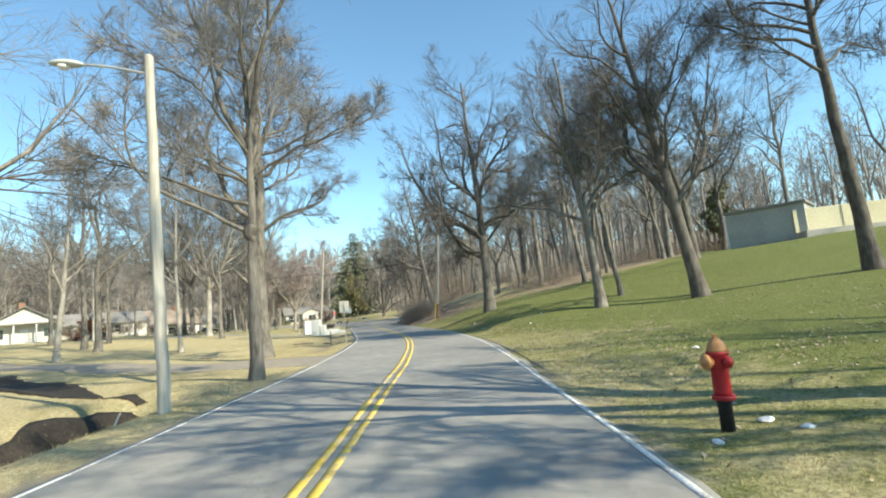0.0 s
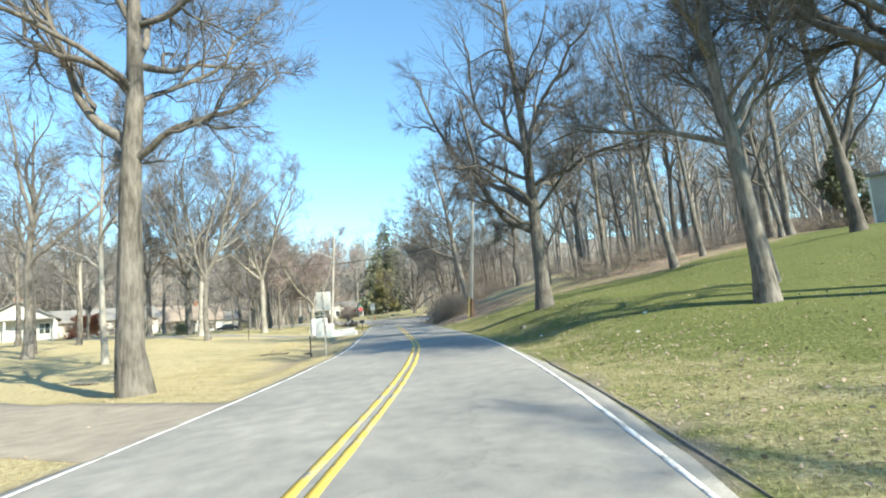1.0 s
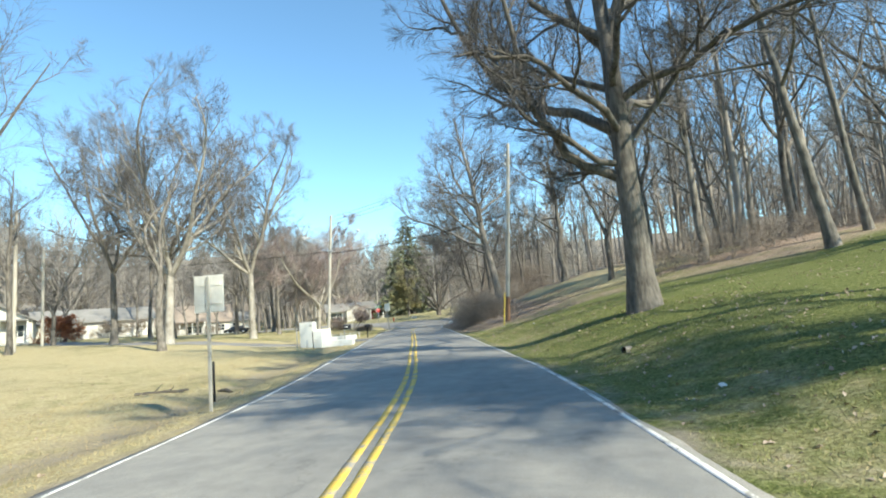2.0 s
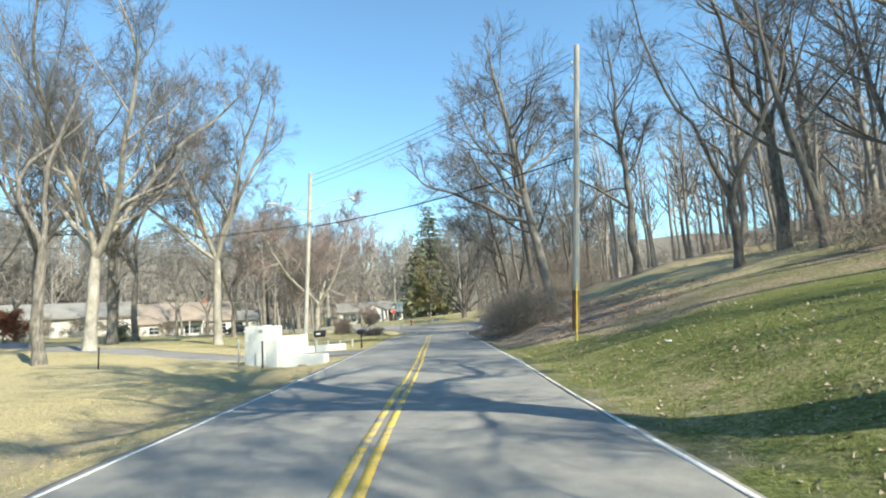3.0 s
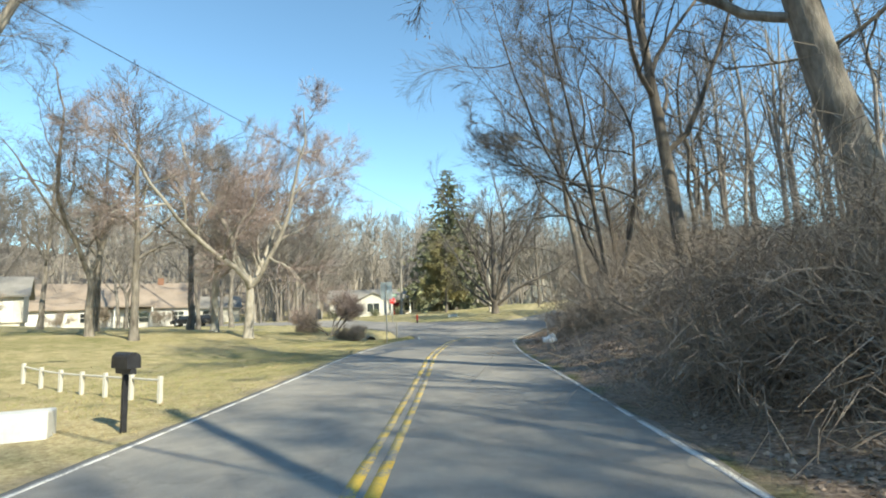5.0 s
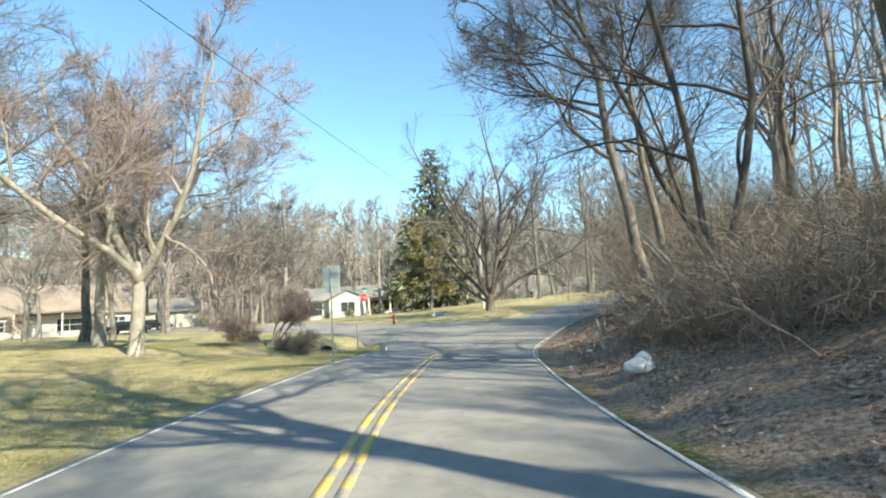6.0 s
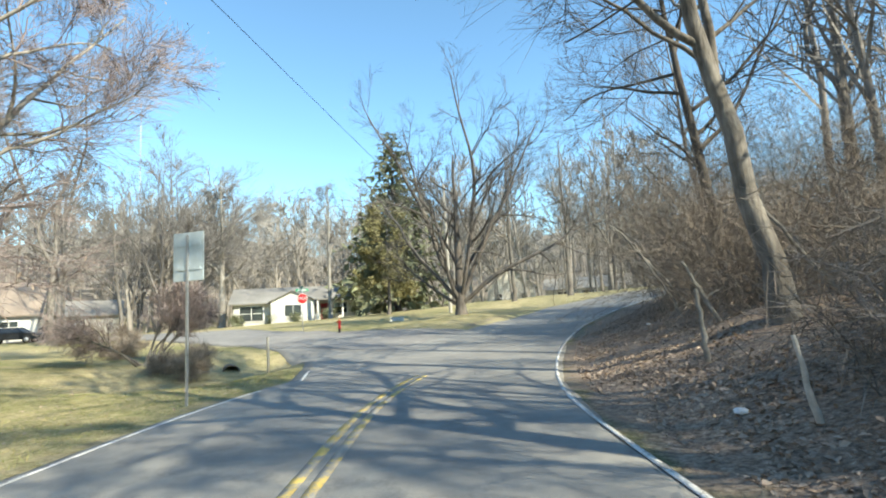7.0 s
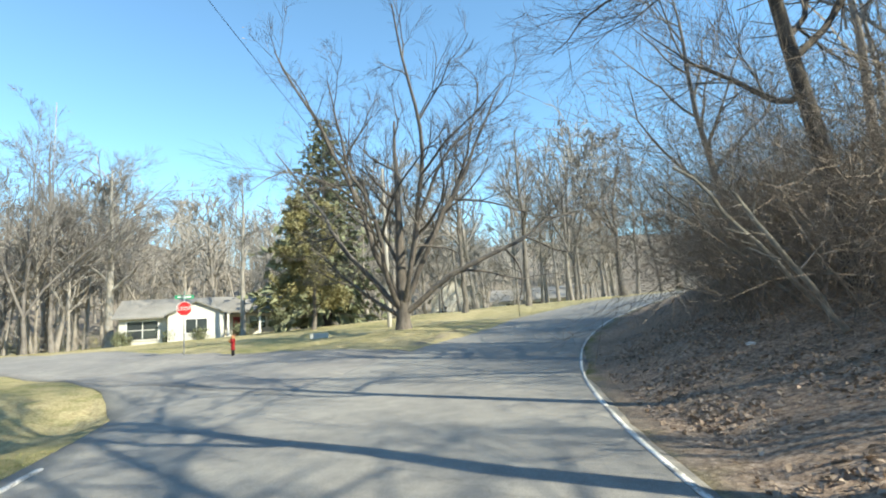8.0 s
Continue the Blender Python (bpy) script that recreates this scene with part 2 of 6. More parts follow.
def ground_material():
    """Lawn, dry grass, leaf litter and soil, laid out by the ground-cover attribute of the sheet."""
    m, nt, b = material("ground_cover", 0.95, 0.0, 0.1)
    at = nt.nodes.new("ShaderNodeAttribute")
    at.attribute_name = "cover"
    sep = nt.nodes.new("ShaderNodeSeparateColor")
    nt.links.new(at.outputs["Color"], sep.inputs["Color"])
    fine = tex_noise(nt, 14, 5, 0.7)
    mid = tex_noise(nt, 1.7, 5, 0.62)
    wide = tex_noise(nt, 0.16, 4, 0.55)
    green = ramp(nt, fine.outputs["Fac"], ((0.28, (0.045, 0.055, 0.018)), (0.52, (0.142, 0.164, 0.055)), (0.74, (0.30, 0.305, 0.145))))
    straw = ramp(nt, fine.outputs["Fac"], ((0.28, (0.23, 0.18, 0.10)), (0.55, (0.46, 0.395, 0.235)), (0.78, (0.62, 0.55, 0.36))))
    litter = ramp(nt, fine.outputs["Fac"], ((0.3, (0.10, 0.073, 0.058)), (0.52, (0.325, 0.245, 0.188)), (0.72, (0.58, 0.47, 0.38))))
    soil = ramp(nt, mid.outputs["Fac"], ((0.3, (0.135, 0.115, 0.095)), (0.7, (0.29, 0.255, 0.215))))

    def shifted(channel, amount):
        """The attribute's edge, broken up by the wide and the middle noise."""
        a = nt.nodes.new("ShaderNodeMath")
        a.operation = "MULTIPLY_ADD"
        nt.links.new(mid.outputs["Fac"], a.inputs[0])
        a.inputs[1].default_value = amount
        nt.links.new(sep.outputs[channel], a.inputs[2])
        w = nt.nodes.new("ShaderNodeMath")
        w.operation = "MULTIPLY_ADD"
        nt.links.new(wide.outputs["Fac"], w.inputs[0])
        w.inputs[1].default_value = amount
        nt.links.new(a.outputs[0], w.inputs[2])
        s = nt.nodes.new("ShaderNodeMapRange")
        s.inputs["From Min"].default_value, s.inputs["From Max"].default_value = amount + 0.2, amount + 0.8
        nt.links.new(w.outputs[0], s.inputs["Value"])
        return s.outputs["Result"]

    c = mixed(nt, shifted("Red", 1.1), green.outputs["Color"], straw.outputs["Color"])
    c = mixed(nt, shifted("Green", 0.9), c, litter.outputs["Color"])
    c = mixed(nt, shifted("Blue", 0.9), c, soil.outputs["Color"])
    nt.links.new(c, b.inputs["Base Color"])
    relief(nt, b, fine.outputs["Fac"], 0.8, 0.06)
    return m


# mud colour darkened to carry the shade inside the ditch
DITCH_SHADE = rough_material("shaded_ditch_mud", (0.014, 0.012, 0.010), (0.058, 0.048, 0.038), 9, 1.2, 0.8, 0.4, 0.012)
GRAVEL = asphalt("gravel", (0.21, 0.185, 0.155), (0.42, 0.375, 0.315))
GROUND = ground_material()


# ---- meshes ----
def mesh_of(name, verts, faces, mat, smooth=True):
    """A mesh from arrays of corners and of faces with three or four corners each."""
    verts, faces = np.asarray(verts, np.float32), np.asarray(faces, np.int32)
    k = faces.shape[1]
    me = bpy.data.meshes.new(name)
    me.vertices.add(len(verts))
    me.vertices.foreach_set("co", verts.ravel())
    me.loops.add(faces.size)
    me.loops.foreach_set("vertex_index", faces.ravel())
    me.polygons.add(len(faces))
    me.polygons.foreach_set("loop_start", np.arange(0, faces.size, k, dtype=np.int32))
    me.polygons.foreach_set("use_smooth", np.full(len(faces), smooth))
    me.update(calc_edges=True)
    me.materials.append(mat)
    return me


def joined(pieces):
    """Several (verts, faces) as one."""
    vs, fs, n = [], [], 0
    for v, f in pieces:
        vs.append(v)
        fs.append(f + n)
        n += len(v)
    return np.concatenate(vs), np.concatenate(fs)


def tubes(pts, rad, sides):
    """Tapered tubes along M paths of N points each."""
    m, n, _ = pts.shape
    tan = np.gradient(pts, axis=1)
    tan /= np.linalg.norm(tan, axis=2, keepdims=True) + 1e-9
    ref = np.where(np.abs(tan[:, :1, 2:3]) > 0.9, np.array([1.0, 0, 0]), np.array([0, 0, 1.0]))
    a = np.cross(tan, np.broadcast_to(ref, tan.shape))
    a /= np.linalg.norm(a, axis=2, keepdims=True) + 1e-9
    b = np.cross(tan, a)
    ang = np.arange(sides) * 2 * np.pi / sides
    ring = a[:, :, None] * np.cos(ang)[:, None] + b[:, :, None] * np.sin(ang)[:, None]
    v = (pts[:, :, None] + ring * rad[:, :, None, None]).reshape(-1, 3)
    i = np.arange(m)[:, None, None] * n * sides + np.arange(n - 1)[None, :, None] * sides
    j, k = np.arange(sides)[None, None], (np.arange(sides)[None, None] + 1) % sides
    f = np.stack([i + j, i + k, i + k + sides, i + j + sides], -1).reshape(-1, 4)
    return v, f


def part(name, me, parent, label="", place=None):
    ob = new(name, me)
    ob.parent = parent
    if place is not None:
        ob.matrix_basis = place
    return tagged(ob, label)


def thing(name, place, label, category, group="", kind=""):
    ob = new(name)
    ob.empty_display_size = 0.3
    ob.matrix_basis = place
    return tagged(ob, label, category, group, kind)


def bm_mesh(name, bm, mat, smooth=False, bevel=0.0):
    if bevel:
        bmesh.ops.bevel(bm, geom=bm.edges[:], offset=bevel, segments=2, affect="EDGES", profile=0.6)
    me = bpy.data.meshes.new(name)
    bm.to_mesh(me)
    bm.free()
    me.materials.append(mat)
    for p in me.polygons:
        p.use_smooth = smooth
    return me


def box(bm, x0, x1, y0, y1, z0, z1):
    vs = [bm.verts.new((x, y, z)) for z in (z0, z1) for x, y in ((x0, y0), (x1, y0), (x1, y1), (x0, y1))]
    for f in ((3, 2, 1, 0), (4, 5, 6, 7), (0, 1, 5, 4), (1, 2, 6, 5), (2, 3, 7, 6), (3, 0, 4, 7)):
        bm.faces.new([vs[i] for i in f])
    return vs


def box_mesh(name, dims, mat, bevel=0.0):
    bm = bmesh.new()
    box(bm, *dims)
    return bm_mesh(name, bm, mat, bevel=bevel)


def lathe(name, profile, mat, sides=16, smooth=True):
    """A turned shape about z from (radius, height) pairs."""
    bm = bmesh.new()
    rings = [[bm.verts.new((r * math.cos(2 * math.pi * i / sides), r * math.sin(2 * math.pi * i / sides), z)) for i in range(sides)] for r, z in profile]
    for a, b in zip(rings, rings[1:]):
        for i in range(sides):
            j = (i + 1) % sides
            bm.faces.new((a[i], a[j], b[j], b[i]))
    bm.faces.new(rings[0][::-1])
    bm.faces.new(rings[-1])
    return bm_mesh(name, bm, mat, smooth)


def pipe(name, points, radius, mat, sides=8, end=None):
    pts = np.array([points], float)
    rad = np.linspace(radius, radius if end is None else end, len(points))[None]
    v, f = tubes(pts, rad, sides)
    return mesh_of(name, v, f, mat)


# ---- the lie of the land ----
def spline(knots, step=0.5):
    """A smooth line through the knots, at even steps."""
    k = np.array(knots, float)
    out = []
    for i in range(len(k) - 1):
        p0, p1, p2, p3 = k[max(i - 1, 0)], k[i], k[i + 1], k[min(i + 2, len(k) - 1)]
        n = max(int(np.linalg.norm((p2 - p1)[:2]) / step), 2)
        u = np.linspace(0, 1, n, endpoint=False)[:, None]
        out.append(0.5 * (2 * p1 + (p2 - p0) * u + (2 * p0 - 5 * p1 + 4 * p2 - p3) * u**2 + (3 * p1 - p0 - 3 * p2 + p3) * u**3))
    return np.concatenate(out + [k[-1:]])


BEND_R, BEND_X, BEND_Y = 45.0, 32.8, 82.0
KNOTS = [(9.6, -60, 0), (9.0, -30, 0), (8.2, -15, 0), (7.35, -4.6, 0), (6.66, 1.9, 0), (6.12, 7, 0), (5.25, 13, 0), (4.19, 18.8, 0), (2.5, 26.2, 0), (-0.1, 34.9, 0),
         (-2.45, 42.8, 0), (-4.4, 49, 0), (-6.85, 57, 0), (-8.4, 61.9, 0), (-9.9, 66.6, 0), (-11.05, 71.1, 0), (-12.0, 76, 0)]
for deg, rise in ((0, 0.0), (8, 0.2), (16, 0.62), (24, 1.12), (32, 1.65), (41, 2.3), (50, 2.7), (60, 3.1), (72, 3.5)):
    KNOTS.append((BEND_X - BEND_R * math.cos(radians(deg)), BEND_Y + BEND_R * math.sin(radians(deg)), rise))
CENTRE = spline(KNOTS)
CTAN = np.gradient(CENTRE[:, :2], axis=0)
CTAN /= np.linalg.norm(CTAN, axis=1, keepdims=True)
CNOR = np.stack([CTAN[:, 1], -CTAN[:, 0]], 1)
HALF = 3.14


def along_road(x, y):
    """For places: the lateral distance from the road's middle (right is positive) and the road's height there."""
    x, y = np.atleast_1d(np.asarray(x, float)), np.atleast_1d(np.asarray(y, float))
    d, z = np.empty(len(x)), np.empty(len(x))
    for a in range(0, len(x), 4000):
        q = np.stack([x[a : a + 4000], y[a : a + 4000]], 1)
        gap = q[:, None] - CENTRE[None, :, :2]
        i = np.argmin((gap**2).sum(2), 1)
        g = gap[np.arange(len(q)), i]
        side = np.sign((g * CNOR[i]).sum(1))
        d[a : a + 4000] = side * np.sqrt((g**2).sum(1))
        z[a : a + 4000] = CENTRE[i, 2]
    return d, z


def ease(v, a, b):
    t = np.clip((v - a) / (b - a), 0, 1)
    return t * t * (3 - 2 * t)


def lumps(x, y, size, seed=0):
    """Smooth random unevenness of the ground, about -1 to 1."""
    table = np.random.default_rng(900 + seed).uniform(-1, 1, (64, 64))
    u, v = x / size + 1000.0, y / size + 1000.0
    i, j = np.floor(u).astype(int), np.floor(v).astype(int)
    fu, fv = u - i, v - j
    fu, fv = fu * fu * (3 - 2 * fu), fv * fv * (3 - 2 * fv)
    at = lambda p, q: table[p % 64, q % 64]
    return (at(i, j) * (1 - fu) + at(i + 1, j) * fu) * (1 - fv) + (at(i, j + 1) * (1 - fu) + at(i + 1, j + 1) * fu) * fv


def land(x, y):
    """Height of the ground."""
    x, y = np.atleast_1d(np.asarray(x, float)), np.atleast_1d(np.asarray(y, float))
    d, zr = along_road(x, y)
    far = np.abs(d)
    zr = zr * (1 - 0.8 * ease(far, 14, 60))
    slope = np.interp(y, [-20, 8, 18, 30, 40, 46, 60, 80, 100], [0.06, 0.07, 0.10, 0.19, 0.205, 0.25, 0.29, 0.33, 0.33])
    right = slope * np.maximum(d - 3.9, 0)
    right = np.where(right > 3.0, 3.0 + 2.5 * (1 - np.exp(-(right - 3.0) / 2.6)), right)
    left = 0.040 * np.maximum(far - 9, 0) * (1 - 0.55 * ease(y, 75, 95)) + (0.47 - 0.19 * ease(y, 95, 150)) * np.minimum(np.maximum(far - 84, 0), 100) * (1 + 0.3 * lumps(x, y, 45, 8))
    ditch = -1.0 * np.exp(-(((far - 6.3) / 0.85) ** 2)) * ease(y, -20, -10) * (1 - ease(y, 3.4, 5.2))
    ditch += -0.22 * np.exp(-(((far - 5.2) / 1.0) ** 2)) * ease(y, 14, 18) * (1 - ease(y, 42, 45))
    ditch += -0.55 * np.exp(-(((far - 8.3) / 1.9) ** 2)) * ease(y, 77, 80) * (1 - ease(y, 86, 88.5))
    right = right + 0.28 * ease(d, 3.45, 4.2) * np.exp(-(((y - 66.5) / 3.5) ** 2))
    right = right + 0.45 * np.exp(-(((d - 8.0) / 4.0) ** 2)) * ease(d, 3.9, 6.5) * ease(y, 12, 22) * (1 - ease(y, 38, 46))
    left = left + 0.42 * ease(far, 9, 18) * ease(y, 36, 48) * (1 - ease(y, 80, 90))
    z = zr + np.where(d > 0, right, left + ditch)
    z += 0.38 * np.exp(-(((x + 15.2) / 4.0) ** 2) - ((y - 100.5) / 5.0) ** 2)
    z -= 0.34 * np.exp(-(((x + 9.2) / 1.3) ** 2) - ((y - 46.1) / 0.8) ** 2)
    # a shallow drain runs off from the ditch's end
    z -= 0.28 * np.exp(-((((x + 0.7) * 0.464 + (y - 4.3) * 0.886) / 0.8) ** 2)) * ease(-x, 0.6, 2.4) * (1 - ease(-x, 9, 13)) * (y < 20)
    z += ease(far, 4, 9) * (0.09 * lumps(x, y, 3.7) + 0.03 * lumps(x, y, 1.3, 3))
    z += ease(d, 4.2, 6) * ease(y, 47, 52) * 0.16 * lumps(x, y, 1.7, 5)
    return z - 0.03 - 0.12 * (1 - ease(far, 2.5, 3.1)) * (far < 3.2)


def on_land(x, y, sink=0.0):
    return float(land(x, y)[0]) - sink


def axis(parts):
    out = [np.arange(a, b, s) for a, b, s in parts]
    return np.concatenate(out + [[parts[-1][1]]])


# the wood's edge above the lawn
EDGE_X, EDGE_Y = (8, 12, 17, 26, 34, 60), (47, 45.2, 42.2, 44.5, 49, 52)
gx = axis([(-4500, -900, 400), (-900, -300, 100), (-300, -100, 20), (-100, -40, 3), (-40, -22, 1.2), (-22, -3, 0.55), (-3, 4, 0.33), (4, 20, 0.55), (20, 45, 1.2), (45, 100, 5), (100, 300, 25), (300, 900, 100), (900, 4500, 400)])
gy = axis([(-4500, -500, 400), (-500, -100, 80), (-100, -20, 8), (-20, 112, 0.6), (112, 150, 2), (150, 300, 12), (300, 1200, 90), (1200, 4500, 400)])
GX, GY = np.meshgrid(gx, gy)
GZ = land(GX.ravel(), GY.ravel())
gi = (np.arange(len(gy) - 1)[:, None] * len(gx) + np.arange(len(gx) - 1)[None]).ravel()
ground_me = mesh_of("ground", np.stack([GX.ravel(), GY.ravel(), GZ], 1), np.stack([gi, gi + 1, gi + 1 + len(gx), gi + len(gx)], 1), GROUND)
gd, _ = along_road(GX.ravel(), GY.ravel())
px_, py_ = GX.ravel(), GY.ravel()
woods_edge = np.interp(px_, EDGE_X, EDGE_Y)
litter = np.where(gd > 0, ease(py_, woods_edge - 2.0, woods_edge + 2.5) * ease(gd, 3.9, 5.2), 0)
litter = np.maximum(litter, np.where(gd > 0, ease(py_, 48.5, 52) * ease(gd, 3.0, 3.6), 0))
# the open brow above the cutting is dry grass, and a band of leaves lies along the wood's edge
brow = ease(py_, 46, 50) * (1 - ease(py_, 64, 69)) * ease(gd, 8.5, 11.5) * (1 - ease(gd, 21, 26))
litter = litter * (1 - 0.75 * brow)
litter = np.maximum(litter, np.where(gd > 6, 0.62 * np.exp(-(((py_ - woods_edge + 1.0) / 2.2) ** 2)), 0))
litter = np.maximum(litter, ease(-gd, 85, 100) * 0.8)
# right lawn past y 12: greener, with tree shade put into its colour
dry = np.where(gd > 0, 0.46 - 0.26 * ease(py_, 12, 17) - 0.36 * ease(gd, 4.6, 9), np.where(py_ < 55, 0.80, 0.80 - 0.19 * ease(py_, 55, 62)))
dry = np.where((gd > 0) & (py_ < 4), dry + 0.04, dry)
dry = np.maximum(dry, brow * 0.85)
soil = np.exp(-(((np.abs(gd) - 3.35) / 0.28) ** 2)) * np.where(gd > 0, 0.5, 0.62)
soil = np.maximum(soil, 0.85 * np.exp(-(((gd - 3.5) / 0.2) ** 2)) * ease(py_, 2, 5) * (1 - ease(py_, 15, 18)))
soil = np.maximum(soil, 0.55 * np.exp(-(((gd + 5.2) / 1.0) ** 2)) * ease(py_, 14, 18) * (1 - ease(py_, 44, 47)))
soil = np.maximum(soil, 1.0 * ease(-gd, 80, 95))
soil = np.maximum(soil, 0.9 * np.exp(-(((px_ + 9.2) / 1.2) ** 2) - ((py_ - 45.9) / 0.9) ** 2))
# bare soil along the ditch also brings its shade into the colour
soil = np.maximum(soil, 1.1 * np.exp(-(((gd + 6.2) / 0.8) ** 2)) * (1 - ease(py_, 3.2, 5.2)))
cover = np.stack([dry, litter, soil, np.ones(len(gd))], 1).astype(np.float32)
att = ground_me.color_attributes.new("cover", "FLOAT_COLOR", "POINT")
att.data.foreach_set("color", cover.ravel())
tagged(new("ground", ground_me), "rolling lawn, dry grass and leaf-strewn woodland floor", "ground", kind="structure")


def ribbon(name, line, lo, hi, mat, lift, cols=2, ragged=0.0, follow=False, seed=1, thick=0.004, rim=0.0):
    """A strip along a line of x, y, z, from lo to hi metres off it (right is positive)."""
    line = np.asarray(line, float)
    tan = np.gradient(line[:, :2], axis=0)
    tan /= np.linalg.norm(tan, axis=1, keepdims=True)
    nor = np.stack([tan[:, 1], -tan[:, 0]], 1)
    rng = np.random.default_rng(seed)
    n = len(line)
    jit = np.stack([np.convolve(rng.normal(0, 1, n + 4), np.ones(5) / 5, "valid") for _ in range(2)], 1) * ragged
    lo, hi = np.broadcast_to(lo, n)[:, None], np.broadcast_to(hi, n)[:, None]
    offs = np.linspace(0, 1, cols)[None] * (hi - lo) + lo + jit[:, :1] * np.linspace(1, 0, cols)[None] + jit[:, 1:] * np.linspace(0, 1, cols)[None]
    xy = line[:, None, :2] + nor[:, None] * offs[:, :, None]
    z = np.broadcast_to(line[:, 2:3], offs.shape) if not follow else land(xy[..., 0].ravel(), xy[..., 1].ravel()).reshape(offs.shape)
    z = z + lift
    if rim:
        # the pavement thins out to the soil at both edges
        z[:, 0] -= rim
        z[:, -1] -= rim
    top = np.concatenate([xy, z[..., None]], 2).reshape(-1, 3)
    i = (np.arange(n - 1)[:, None] * cols + np.arange(cols - 1)[None]).ravel()
    f = np.stack([i, i + cols, i + cols + 1, i + 1], 1)[:, ::-1]
    low = top - [0, 0, thick]
    m = n * cols
    edge = []
    for c in (0, cols - 1):
        a = np.arange(n - 1) * cols + c
        q = np.stack([a, a + cols, a + cols + m, a + m], 1)
        edge.append(q if c == 0 else q[:, ::-1])
    return mesh_of(name, np.concatenate([top, low]), np.concatenate([f] + edge), mat)


shoulder = 0.15 + 0.14 * ease(CENTRE[:, 1], 2, 5) * (1 - ease(CENTRE[:, 1], 16, 20))
road_me = ribbon("road", CENTRE, -HALF - 0.22, HALF + shoulder, ASPHALT, 0.0, 33, 0.09, thick=0.06, rim=0.035)
road = tagged(new("road", road_me), "worn grey two-lane asphalt road", "road", kind="structure")
for y0, y1, paint in ((-99, 55, LINE_YELLOW), (54.6, 79.2, LINE_YELLOW_WORN)):
    bit = CENTRE[(CENTRE[:, 1] > y0) & (CENTRE[:, 1] < y1)]
    for off in (-0.105, 0.105):
        part("yellow_line", ribbon("yellow_line", bit, off - 0.058, off + 0.058, paint, 0.004, 2, 0.014), road, "worn yellow centre line" if y0 > 0 else "solid yellow centre line")
part("white_line", ribbon("white_line", CENTRE, HALF - 0.036, HALF + 0.036, LINE_WHITE, 0.004, 2, 0.014), road, "white edge line")
part("white_line", ribbon("white_line", CENTRE[CENTRE[:, 1] < 77.6], -HALF - 0.033, -HALF + 0.033, LINE_WHITE, 0.004, 2, 0.014), road, "white edge line")

# side road that leaves at the bend, the gated drive and a short apron
side = spline([(-12.0, 88.0, 0), (-18, 91.5, 0), (-25, 94.5, 0), (-36, 100.5, 0), (-52, 107, 0), (-80, 112, 0), (-130, 112, 0)], 0.6)
side_me = ribbon("side_road", side, -3.6, 3.6, ASPHALT_PALE, 0.035, 12, 0.06, follow=True, thick=0.05)
tagged(new("side_road", side_me), "bleached grey asphalt side road at the bend", "road", kind="structure")
mouth = spline([(-14.85, 77.6, 0), (-15.8, 79.8, 0), (-17.1, 82.7, 0), (-18.4, 84.9, 0), (-20.4, 87.2, 0), (-23.5, 89.8, 0), (-29, 92.8, 0)], 0.4)
tagged(new("side_road_mouth", ribbon("side_road_mouth", mouth, -0.12, 5.2, ASPHALT, 0.028, 12, 0.04, follow=True, thick=0.05)), "grey asphalt mouth of the side road", "road", kind="structure")
part("white_line", ribbon("white_line", mouth[:8], 0.12, 0.19, LINE_WHITE, 0.052, 2, 0.012, follow=True, thick=0.03), road, "white edge line")
drive = spline([(-6.6, 51.3, 0), (-10, 51.2, 0), (-15, 50.7, 0), (-24, 51.6, 0), (-40, 56.5, 0), (-58, 66, 0)], 0.5)
tagged(new("driveway", ribbon("driveway", drive, -1.9, 1.6, ASPHALT_PALE, 0.03, 8, 0.06, follow=True, thick=0.05)), "pale asphalt driveway between white gate walls", "driveway", kind="structure")
apron = spline([(3.6, 10.2, 0), (0, 11.0, 0), (-6, 12.6, 0), (-16, 16, 0), (-34, 22, 0)], 0.5)
tagged(new("gravel_drive", ribbon("gravel_drive", apron, -1.9, 1.7, GRAVEL, 0.03, 8, 0.08, follow=True, thick=0.05)), "worn grey-brown gravel drive that leaves the road", "driveway", kind="structure")
# a dark strip over the ditch's bed and far bank paints its shade
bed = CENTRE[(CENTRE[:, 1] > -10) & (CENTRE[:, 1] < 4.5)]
tagged(new("ditch_bed", ribbon("ditch_bed", bed, -7.05 - 0.35 * ease(bed[:, 1], 0.5, 2.5) + 0.25 * ease(bed[:, 1], 3.2, 4.5), -6.2, DITCH_SHADE, 0.03, 9, 0.3, follow=True, thick=0.03)), "dark mud in the roadside ditch, its shade in the colour", "ditch", kind="structure")
# the drain's dark band is painted shade as well, widening across the lawn
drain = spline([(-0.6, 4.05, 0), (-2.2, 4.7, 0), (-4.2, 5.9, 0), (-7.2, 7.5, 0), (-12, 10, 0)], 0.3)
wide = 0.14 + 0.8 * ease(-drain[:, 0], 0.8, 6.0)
tagged(new("drain_bed", ribbon("drain_bed", drain, -wide, wide, DITCH_SHADE, 0.06, 9, 0.3, follow=True, thick=0.1)), "dark mud in a shallow drain across the lawn, its shade in the colour", "ditch", kind="structure")
kerb_line = CENTRE[(CENTRE[:, 1] > 2) & (CENTRE[:, 1] < 16.5)]
tagged(new("kerb", ribbon("kerb", kerb_line, HALF + 0.36, HALF + 0.40, KERB_DARK, -0.012, 3, 0.05, thick=0.07)), "low dark asphalt kerb along the lawn", "kerb", kind="structure")


# ---- trees ----
def unit(v):
    return v / (np.linalg.norm(v, axis=-1, keepdims=True) + 1e-9)


